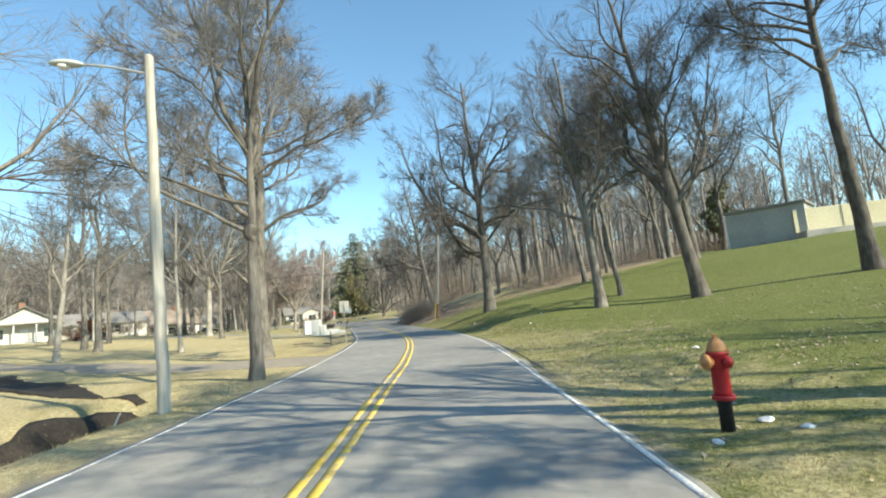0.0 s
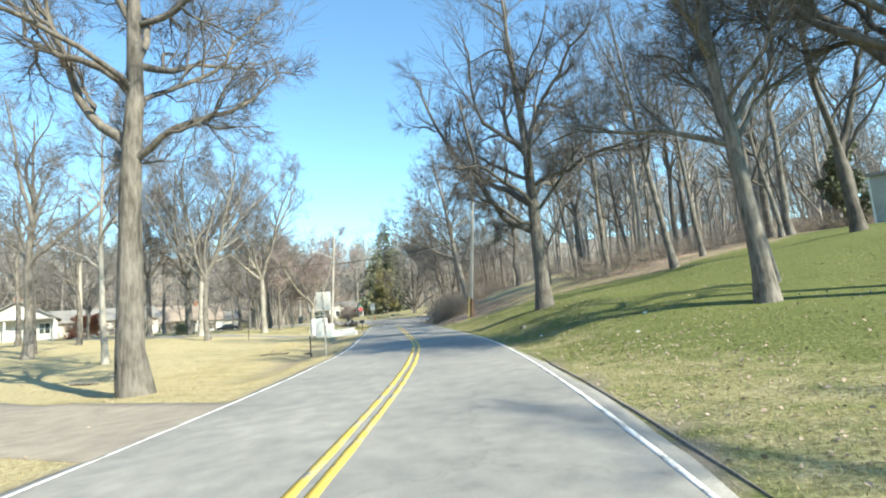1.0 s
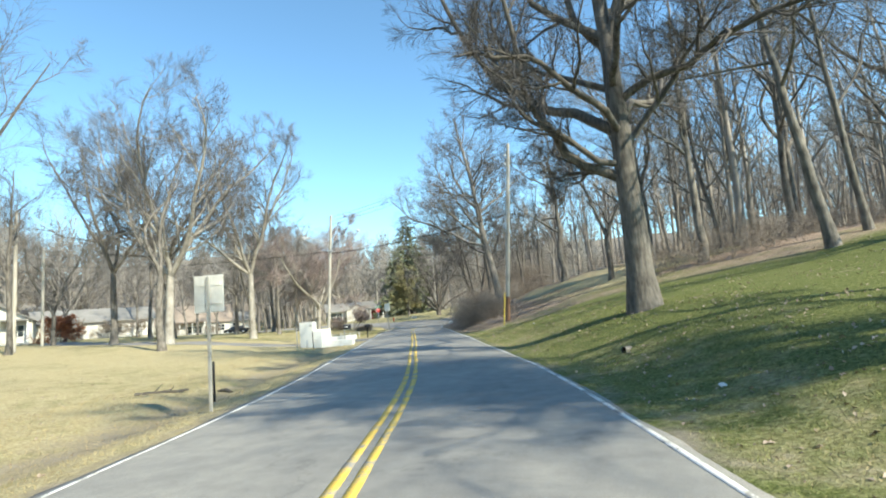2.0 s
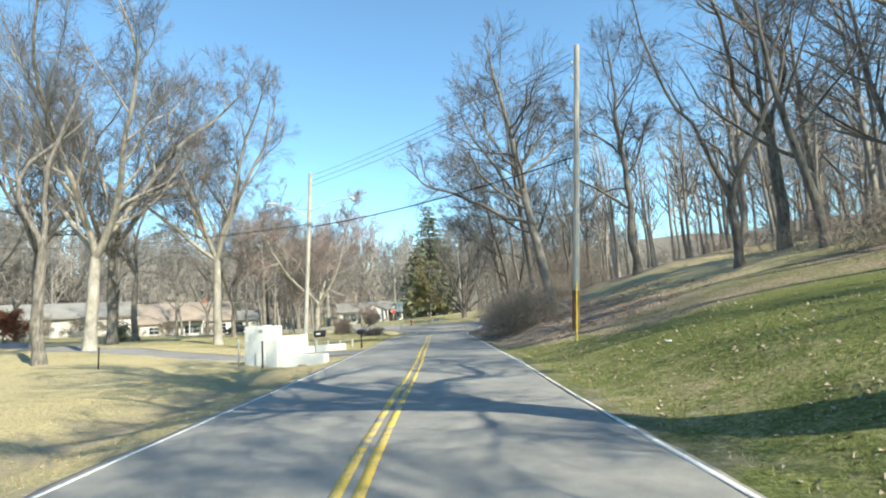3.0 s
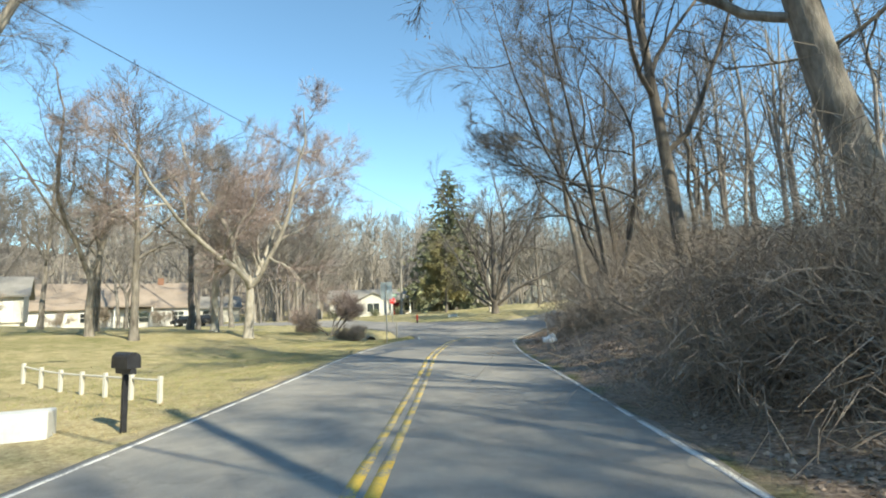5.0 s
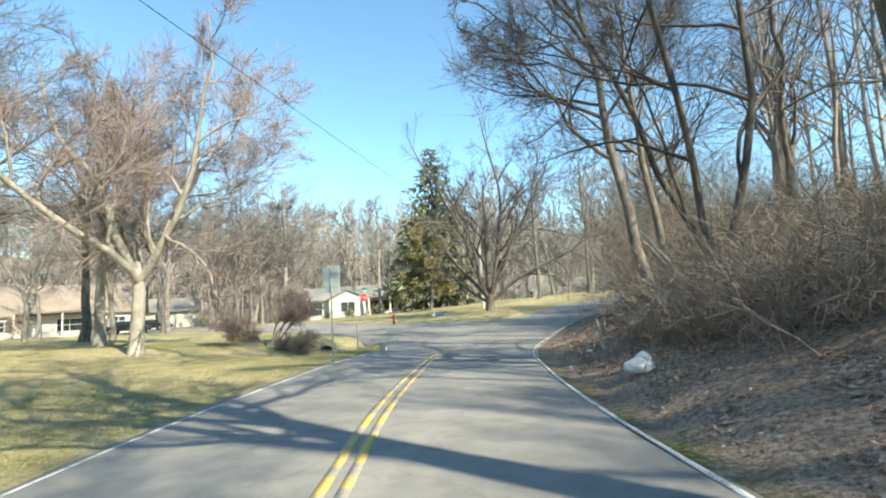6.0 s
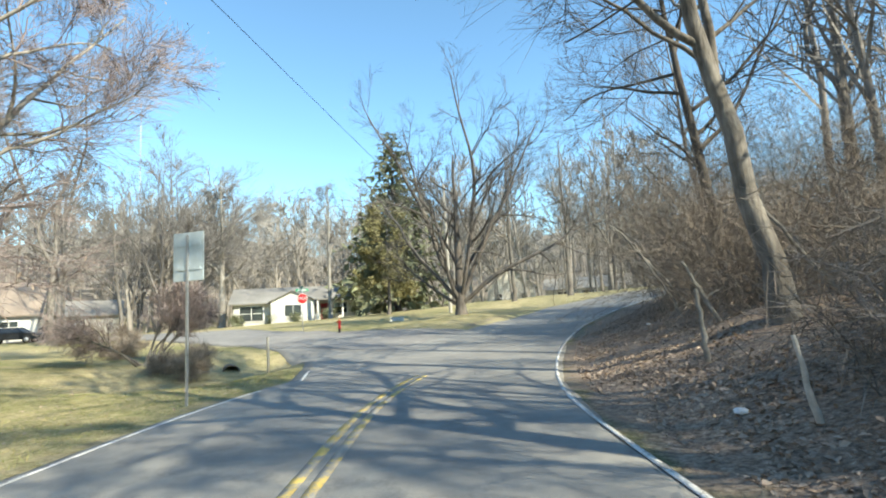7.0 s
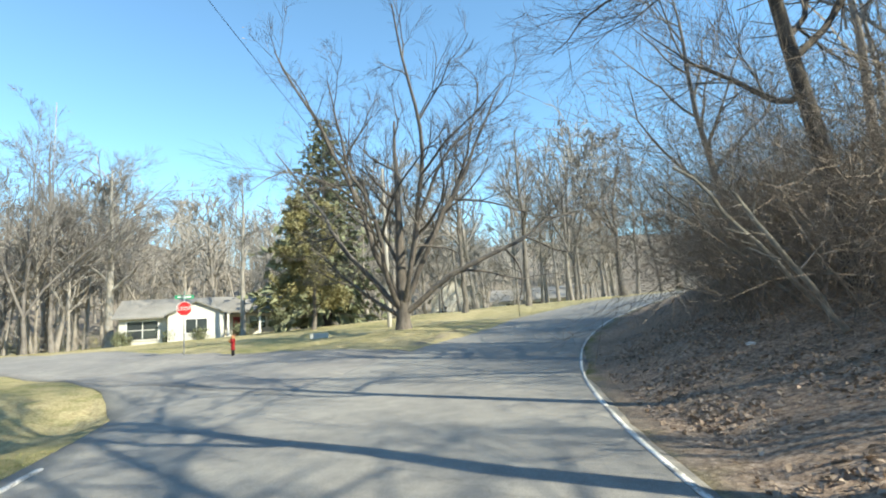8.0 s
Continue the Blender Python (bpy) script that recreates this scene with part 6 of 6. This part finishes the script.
# ---- houses ----
def house(name, place, turn, length, depth, wall_h, roof_h, wall_mat, roof_mat, label, openings=(), porch=None, gable_front=False, chimney=None, wing=None):
    """A house with real openings' frames and panes, eaves and a pitched roof. The front is at -y."""
    z = min(on_land(place[0], place[1]), on_land(place[0] + 2, place[1] - 2)) - 0.1
    ob = thing(name, pose(place[0], place[1], z, 0, 0, turn), label, "house")
    L, D = length / 2, depth / 2
    bm = bmesh.new()
    # front wall pierced by its openings
    xs = sorted({-L, L} | {o[1] - o[2] / 2 for o in openings} | {o[1] + o[2] / 2 for o in openings})
    zs = sorted({0.0, wall_h} | {o[3] for o in openings} | {o[3] + o[4] for o in openings})
    for x0, x1 in zip(xs, xs[1:]):
        for z0, z1 in zip(zs, zs[1:]):
            cx, cz = (x0 + x1) / 2, (z0 + z1) / 2
            if any(abs(cx - o[1]) < o[2] / 2 and o[3] < cz < o[3] + o[4] for o in openings):
                continue
            box(bm, x0, x1, -D, -D + 0.2, z0, z1)
    box(bm, -L, L, D - 0.2, D, 0, wall_h)
    box(bm, -L, -L + 0.2, -D + 0.2, D - 0.2, 0, wall_h)
    box(bm, L - 0.2, L, -D + 0.2, D - 0.2, 0, wall_h)
    box(bm, -L + 0.2, L - 0.2, -D + 0.2, D - 0.2, -0.5, 0.1)
    if not gable_front:
        for s in (-1, 1):
            v = [bm.verts.new((s * (L - k), y, zz)) for k in (0, 0.2) for y, zz in ((-D, wall_h), (D, wall_h), (0, wall_h + roof_h * 0.96))]
            bm.faces.new(v[:3])
            bm.faces.new(v[3:][::-1])
    else:
        for s in (-1, 1):
            v = [bm.verts.new((x, s * (D - k), zz)) for k in (0, 0.2) for x, zz in ((-L, wall_h), (L, wall_h), (0, wall_h + roof_h * 0.96))]
            bm.faces.new(v[:3])
            bm.faces.new(v[3:][::-1])
    part("wall", bm_mesh("wall", bm, wall_mat), ob)
    # roof slabs with eaves
    bm = bmesh.new()
    e, th = 0.5, 0.14
    if not gable_front:
        for s in (-1, 1):
            lo = wall_h - roof_h * e / D
            q = [(-L - e, s * (D + e), lo), (L + e, s * (D + e), lo), (L + e, 0, wall_h + roof_h), (-L - e, 0, wall_h + roof_h)]
            a = [bm.verts.new(c) for c in q]
            b = [bm.verts.new((c[0], c[1], c[2] + th)) for c in q]
            for i in range(4):
                bm.faces.new((a[i], a[(i + 1) % 4], b[(i + 1) % 4], b[i]))
            bm.faces.new(a[::-1])
            bm.faces.new(b)
    else:
        for s in (-1, 1):
            lo = wall_h - roof_h * e / L
            q = [(s * (L + e), -D - e, lo), (s * (L + e), D + e, lo), (0, D + e, wall_h + roof_h), (0, -D - e, wall_h + roof_h)]
            a = [bm.verts.new(c) for c in q]
            b = [bm.verts.new((c[0], c[1], c[2] + th)) for c in q]
            for i in range(4):
                bm.faces.new((a[i], a[(i + 1) % 4], b[(i + 1) % 4], b[i]))
            bm.faces.new(a[::-1])
            bm.faces.new(b)
    bmesh.ops.recalc_face_normals(bm, faces=bm.faces[:])
    roof = part("roof", bm_mesh("roof", bm, roof_mat), ob)
    if chimney is not None:
        part("chimney", box_mesh("chimney", (chimney - 0.4, chimney + 0.4, -0.4, 0.4, wall_h + roof_h * 0.5, wall_h + roof_h + 0.9), BRICK_WALL, 0.02), roof, "brick chimney")
    for kind, cx, w, z0, h in openings:
        at = pose(cx, -D, z0)
        if kind == "window":
            win = part("window", box_mesh("pane", (-w / 2 + 0.05, w / 2 - 0.05, 0.09, 0.11, 0.05, h - 0.05), GLASS), ob, "dark glass window", at)
            bm = bmesh.new()
            for d in ((-w / 2 - 0.06, -w / 2 + 0.05, -0.03, 0.12, -0.04, h + 0.08), (w / 2 - 0.05, w / 2 + 0.06, -0.03, 0.12, -0.04, h + 0.08), (-w / 2 + 0.05, w / 2 - 0.05, -0.03, 0.12, h - 0.05, h + 0.08),
                      (-0.03, 0.03, 0.06, 0.12, 0.05, h - 0.05), (-w / 2 + 0.05, w / 2 - 0.05, 0.06, 0.085, h / 2 - 0.025, h / 2 + 0.025)):
                box(bm, *d)
            part("frame", bm_mesh("frame", bm, SIGN_WHITE), win, "white window frame")
            part("sill", box_mesh("sill", (-w / 2 - 0.1, w / 2 + 0.1, -0.1, 0.12, -0.1, -0.042), SIGN_WHITE, 0.01), win)
        elif kind == "garage":
            g = part("garage_door", box_mesh("garage_door", (-w / 2, w / 2, 0.06, 0.1, 0, h), SIGN_WHITE), ob, "white panelled garage door", at)
            for i in range(4):
                part("panel", box_mesh("panel", (-w / 2 + 0.1, w / 2 - 0.1, 0.04, 0.058, h * i / 4 + 0.06, h * (i + 1) / 4 - 0.06), SIGN_WHITE, 0.008), g)
        else:
            dr = part("door", box_mesh("door", (-w / 2, w / 2, 0.06, 0.11, 0, h), DOOR_RED if kind == "red_door" else SIGN_WHITE, 0.005), ob, "red front door" if kind == "red_door" else "white front door", at)
            part("handle", lathe("handle", [(0.02, 0), (0.03, 0.02), (0.03, 0.05)], STEEL, 8), dr, "", pose(w / 2 - 0.1, 0.06, 1.0, 90, 0, 0))
    if wing:
        # a gabled bay that stands out from the front, with one window
        x0, x1, out, rise = wing
        m, e, y0 = (x0 + x1) / 2, 0.3, -D - out
        bm = bmesh.new()
        box(bm, x0, x1, y0, -D - 0.003, -0.3, wall_h)
        v = [bm.verts.new(c) for c in ((x0, y0, wall_h), (x1, y0, wall_h), (m, y0, wall_h + rise), (x0, y0 + 0.2, wall_h), (x1, y0 + 0.2, wall_h), (m, y0 + 0.2, wall_h + rise))]
        bm.faces.new(v[:3])
        bm.faces.new(v[3:][::-1])
        bay = part("bay", bm_mesh("bay", bm, wall_mat), ob, "white gabled bay")
        bm = bmesh.new()
        k = rise / (m - x0)
        for sx in (-1, 1):
            q = [(m + sx * (m - x0 + e), y0 - e, wall_h - e * k), (m, y0 - e, wall_h + rise), (m, -D + 2.0, wall_h + rise), (m + sx * (m - x0 + e), -D + 2.0, wall_h - e * k)]
            a = [bm.verts.new(c) for c in q]
            b = [bm.verts.new((c[0], c[1], c[2] + 0.12)) for c in q]
            for i in range(4):
                bm.faces.new((a[i], a[(i + 1) % 4], b[(i + 1) % 4], b[i]))
            bm.faces.new(a[::-1])
            bm.faces.new(b)
        bmesh.ops.recalc_face_normals(bm, faces=bm.faces[:])
        part("bay_roof", bm_mesh("bay_roof", bm, roof_mat), bay)
        pane = part("bay_window", box_mesh("bay_window", (m - 0.9, m + 0.9, y0 - 0.02, y0 - 0.004, 0.85, 2.1), GLASS), bay, "dark glass window")
        bm = bmesh.new()
        for d in ((m - 1.0, m - 0.9, 0.75, 2.2), (m + 0.9, m + 1.0, 0.75, 2.2), (m - 0.9, m + 0.9, 0.75, 0.85), (m - 0.9, m + 0.9, 2.1, 2.2), (m - 0.03, m + 0.03, 0.85, 2.1)):
            box(bm, d[0], d[1], y0 - 0.05, y0 - 0.003, d[2], d[3])
        part("bay_window_frame", bm_mesh("bay_window_frame", bm, SIGN_WHITE), bay, "white window frame")
    if porch:
        x0, x1, out = porch
        part("porch_roof", box_mesh("porch_roof", (x0, x1, -D - out, -D + 0.1, wall_h - 0.12, wall_h + 0.1), roof_mat, 0.03), ob)
        part("porch_floor", box_mesh("porch_floor", (x0, x1, -D - out, -D - 0.003, -0.3, 0.16), CONCRETE, 0.02), ob)
        n = max(2, int((x1 - x0) / 2.2) + 1)
        for i in range(n):
            x = x0 + 0.15 + (x1 - x0 - 0.3) * i / (n - 1)
            part("porch_column", box_mesh("porch_column", (x - 0.09, x + 0.09, -D - out + 0.08, -D - out + 0.26, 0.162, wall_h - 0.122), SIGN_WHITE, 0.01), ob, "white porch column")
    return ob


# the wide left window's dark glass stands in for a shaded carport opening
house("ranch_house", (-40.4, 125.2), 28, 15.0, 8, 2.6, 1.7, SIDING, ROOF_GREY, "low white ranch house with gabled bay, porch and red door",
      (("window", -5.6, 2.6, 0.5, 1.7), ("red_door", 2.6, 1.0, 0.1, 2.05), ("window", 4.4, 1.6, 0.9, 1.3), ("window", 6.4, 1.1, 0.9, 1.3)), porch=(1.6, 7.5, 1.8), wing=(-3.4, 1.4, 1.2, 1.1))
leafy("evergreen_shrub", (-41.0, 119.8), 1.3, 1.0, "rounded green shrub against the house front", "shrub", NEEDLE, BARK_DARK, 99, 1800, 0.08)
leafy("evergreen_shrub", (-44.8, 118.2), 1.5, 1.1, "rounded green shrub at the corner of the house", "shrub", NEEDLE, BARK_DARK, 111, 1800, 0.08)
leafy("evergreen_shrub", (-38.6, 120.2), 1.1, 0.9, "low dark green shrub before the bay window", "shrub", NEEDLE, BARK_DARK, 112, 1500, 0.08)
leafy("evergreen_hedge", (-31.8, 123.4), 2.3, 1.9, "dark green evergreen bush at the end of the porch", "shrub", NEEDLE, BARK_DARK, 113, 4200, 0.1)
leafy("evergreen_shrub", (-35.0, 121.2), 1.2, 1.0, "clipped dark shrub by the porch", "shrub", NEEDLE, BARK_DARK, 100, 1800, 0.08)
house("ranch_house", (-74.0, 107.0), 45, 20, 10, 3.0, 3.5, SIDING, ROOF_BROWN, "long white ranch house with brown shingle roof",
      (("garage", -8.0, 4.6, 0.1, 2.2), ("window", -3.6, 1.6, 0.9, 1.3), ("door", -0.8, 1.0, 0.1, 2.05), ("window", 2.6, 2.6, 0.7, 1.5), ("window", 7.6, 1.6, 0.9, 1.3)), porch=(-2.6, 4.5, 1.6), chimney=5.0)
house("ranch_house", (-66.0, 80.0), 55, 15, 8, 2.7, 1.9, SIDING, ROOF_GREY, "low white ranch house behind lawn trees",
      (("window", -5.2, 1.6, 0.9, 1.3), ("door", -1.6, 1.0, 0.1, 2.05), ("window", 2.0, 2.2, 0.8, 1.4), ("garage", 5.2, 3.0, 0.1, 2.2)))
house("cottage", (-66.0, 65.0), 50, 9, 8, 3.0, 2.6, SIDING, ROOF_GREY, "white cottage with columned front and gable",
      (("window", -3.0, 1.3, 0.9, 1.5), ("door", 0, 1.1, 0.1, 2.1), ("window", 3.0, 1.3, 0.9, 1.5)), porch=(-4.2, 4.2, 1.6), gable_front=True, chimney=0.0)
house("gabled_house", (-18.0, 160.0), 8, 8, 11, 3.6, 3.4, SIDING, ROOF_GREY, "white gabled house beyond the bend",
      (("window", -2.2, 1.2, 1.0, 1.5), ("window", 2.2, 1.2, 1.0, 1.5)), gable_front=True)
house("ranch_house", (-4.0, 165.0), -5, 15, 8, 2.7, 1.9, SIDING, ROOF_GREY, "low white house far beyond the bend",
      (("window", -4.5, 1.6, 0.9, 1.3), ("window", 0.0, 2.2, 0.8, 1.4), ("door", 3.8, 1.0, 0.1, 2.05)))
house("ranch_house", (-78.0, 124.0), 45, 16, 9, 2.7, 2.0, SIDING, ROOF_GREY, "low white house at the end of the lawns",
      (("window", -5.0, 1.8, 0.9, 1.3), ("door", -1.0, 1.0, 0.1, 2.05), ("window", 3.0, 2.2, 0.8, 1.4)))

# on top of the hill
shed = thing("outbuilding", pose(37.0, 44.3, on_land(34.5, 42.0) + 0.5, 0, 0, -38), "grey flat-roofed block outbuilding on the hill", "building")
part("wall", box_mesh("wall", (-3.3, 3.3, -2.4, 2.4, -1.6, 3.0), GREY_WALL, 0.02), shed)
part("roof", box_mesh("roof", (-3.5, 3.5, -2.6, 2.6, 3.003, 3.25), ROOF_GREY, 0.02), shed)
part("corner_board", box_mesh("corner_board", (-3.42, -3.302, -2.52, -2.402, -1.6, 3.0), SIGN_WHITE), shed, "white corner board")
terrace = thing("cream_wall", pose(46.2, 39.4, on_land(40.0, 39.5) + 0.5, 0, 0, -10), "long cream-painted garden wall on the hilltop", "wall")
part("wall", box_mesh("wall", (-9, 9, -0.15, 0.15, -1.2, 2.3), CREAM_WALL, 0.02), terrace)
part("paving", box_mesh("paving", (-9, 9, -2.4, -0.152, -1.2, 0.12), CONCRETE, 0.02), terrace, "pale concrete paving at its foot")
for xx in (-8.9, -5.0, -1.0, 3.0, 7.0):
    part("pilaster", box_mesh("pilaster", (xx - 0.15, xx + 0.15, -0.22, -0.151, 0.122, 2.32), CREAM_WALL, 0.01), terrace)


def car(place, turn, label):
    """A parked saloon car, far off."""
    ob = thing("parked_car", pose(*place, on_land(*place), 0, 0, turn), label, "car")
    bm = bmesh.new()
    prof = [(-2.2, 0.35), (-2.25, 0.75), (-1.9, 0.92), (-1.35, 0.98), (-0.75, 1.42), (0.55, 1.45), (1.15, 1.0), (1.95, 0.88), (2.2, 0.7), (2.2, 0.35)]
    a = [bm.verts.new((x, -0.85 if z < 1.1 else -0.68, z)) for x, z in prof]
    b = [bm.verts.new((x, 0.85 if z < 1.1 else 0.68, z)) for x, z in prof]
    for i in range(len(prof)):
        j = (i + 1) % len(prof)
        bm.faces.new((a[i], a[j], b[j], b[i]))
    bm.faces.new(a[::-1])
    bm.faces.new(b)
    bmesh.ops.recalc_face_normals(bm, faces=bm.faces[:])
    part("body", bm_mesh("body", bm, CAR_PAINT, bevel=0.05), ob)
    for s in (-1, 1):
        bm = bmesh.new()
        q = [(-1.2, 1.0), (-0.72, 1.36), (0.5, 1.39), (0.98, 1.03)]
        v = [bm.verts.new((x, s * (0.86 - (z - 1.0) * 0.36), z)) for x, z in q]
        bm.faces.new(v)
        part("side_window", bm_mesh("side_window", bm, GLASS), ob, "dark side glass")
    for x in (-1.4, 1.4):
        for s in (-1, 1):
            w = part("wheel", lathe("tyre", [(0.2, -0.1), (0.32, -0.09), (0.33, 0.0), (0.32, 0.09), (0.2, 0.1)], TYRE, 18), ob, "", pose(x, s * 0.8, 0.33, 90, 0, 0))
            part("rim", lathe("rim", [(0.19, -0.103), (0.195, 0.0), (0.19, 0.103)], STEEL, 14), w)
    return ob


car((-63.0, 112.0), 20, "dark parked car on a far driveway")
car((-58.0, 104.0), 30, "dark parked car beside a white house")


# ---- leaves and grass ----
def flakes(name, spots, size, mat, label, category, seed, lift=0.015, curl=0.5):
    """Small curled leaves lying on the ground."""
    rng = np.random.default_rng(seed)
    n = len(spots)
    c = np.column_stack([spots, land(spots[:, 0], spots[:, 1]) + lift])
    a = unit(rng.normal(0, 1, (n, 3)) * [1, 1, curl])
    b = unit(np.cross(a, rng.normal(0, 0.35, (n, 3)) + [0, 0, 1])) * 0.6
    s = rng.uniform(0.5, 1.3, (n, 1)) * size
    v = np.stack([c - a * s, c + b * s + [0, 0, 0.012], c + a * s, c - b * s + [0, 0, 0.012]], 1).reshape(-1, 3)
    tagged(new(name, mesh_of(name, v, np.arange(n * 4).reshape(-1, 4), mat, False)), label, category, kind="stuff")


rng = np.random.default_rng(31)
bank = np.concatenate([strip_spots(rng, 27000, 47.5, 92, 3.9, 11.0), strip_spots(rng, 21000, 50, 90, 3.6, 6.5), strip_spots(rng, 15000, 45.5, 58, 4.6, 13.0)])
# leaves gather in drifts
bank = bank[lumps(bank[:, 0], bank[:, 1], 0.8, 11) + rng.uniform(-0.7, 0.7, len(bank)) > -0.15]
flakes("leaf_litter", bank, 0.042, DRY_LEAF, "thick layer of brown fallen leaves on the bank", "leaves", 32)
lawn = np.concatenate([strip_spots(rng, 9000, -12, 46, 4.0, 20.0), strip_spots(rng, 6500, -10, 47, 3.6, 9.0)])
lawn = lawn[lumps(lawn[:, 0], lawn[:, 1], 1.1, 12) + rng.uniform(-0.8, 0.8, len(lawn)) > 0.0]
flakes("lawn_leaves", lawn, 0.038, DRY_LEAF, "scattered dry leaves on the lawn", "leaves", 33)
lawn2 = np.concatenate([strip_spots(rng, 1500, -8, 47, -14.0, -3.7), strip_spots(rng, 700, 57, 80, -12, -3.7)])
flakes("verge_leaves", lawn2, 0.032, DRY_LEAF, "scattered dry leaves on the verge", "leaves", 34)


def tufts(name, spots, height, mat, label, seed):
    """Single bent blades of grass."""
    rng = np.random.default_rng(seed)
    n = len(spots)
    foot = np.column_stack([spots, land(spots[:, 0], spots[:, 1]) - 0.01])
    a = rng.uniform(0, 2 * math.pi, n)
    side = np.column_stack([np.cos(a), np.sin(a), np.zeros(n)]) * rng.uniform(0.003, 0.007, (n, 1))
    tip = foot + np.column_stack([rng.normal(0, 0.5, (n, 2)), np.ones(n)]) * rng.uniform(0.4, 1.2, (n, 1)) * height
    v = np.stack([foot - side, foot + side, tip], 1).reshape(-1, 3)
    tagged(new(name, mesh_of(name, v, np.arange(n * 3).reshape(-1, 3), mat, False)), label, "grass", kind="stuff")


tufts("lawn_grass", np.concatenate([strip_spots(rng, 70000, -9, 47, 3.6, 9.0), strip_spots(rng, 30000, 57, 82, -9.0, -3.6)]), 0.05, GRASS_BLADE, "short green lawn grass beside the road", 41)
tufts("dry_grass", np.concatenate([strip_spots(rng, 45000, -8, 47, -9.0, -3.6), strip_spots(rng, 18000, -9, 60, 3.5, 5.5), strip_spots(rng, 9000, 56, 82, -7.0, -3.6)]), 0.06, STRAW_BLADE, "dry yellow grass along the road's edge", 42)
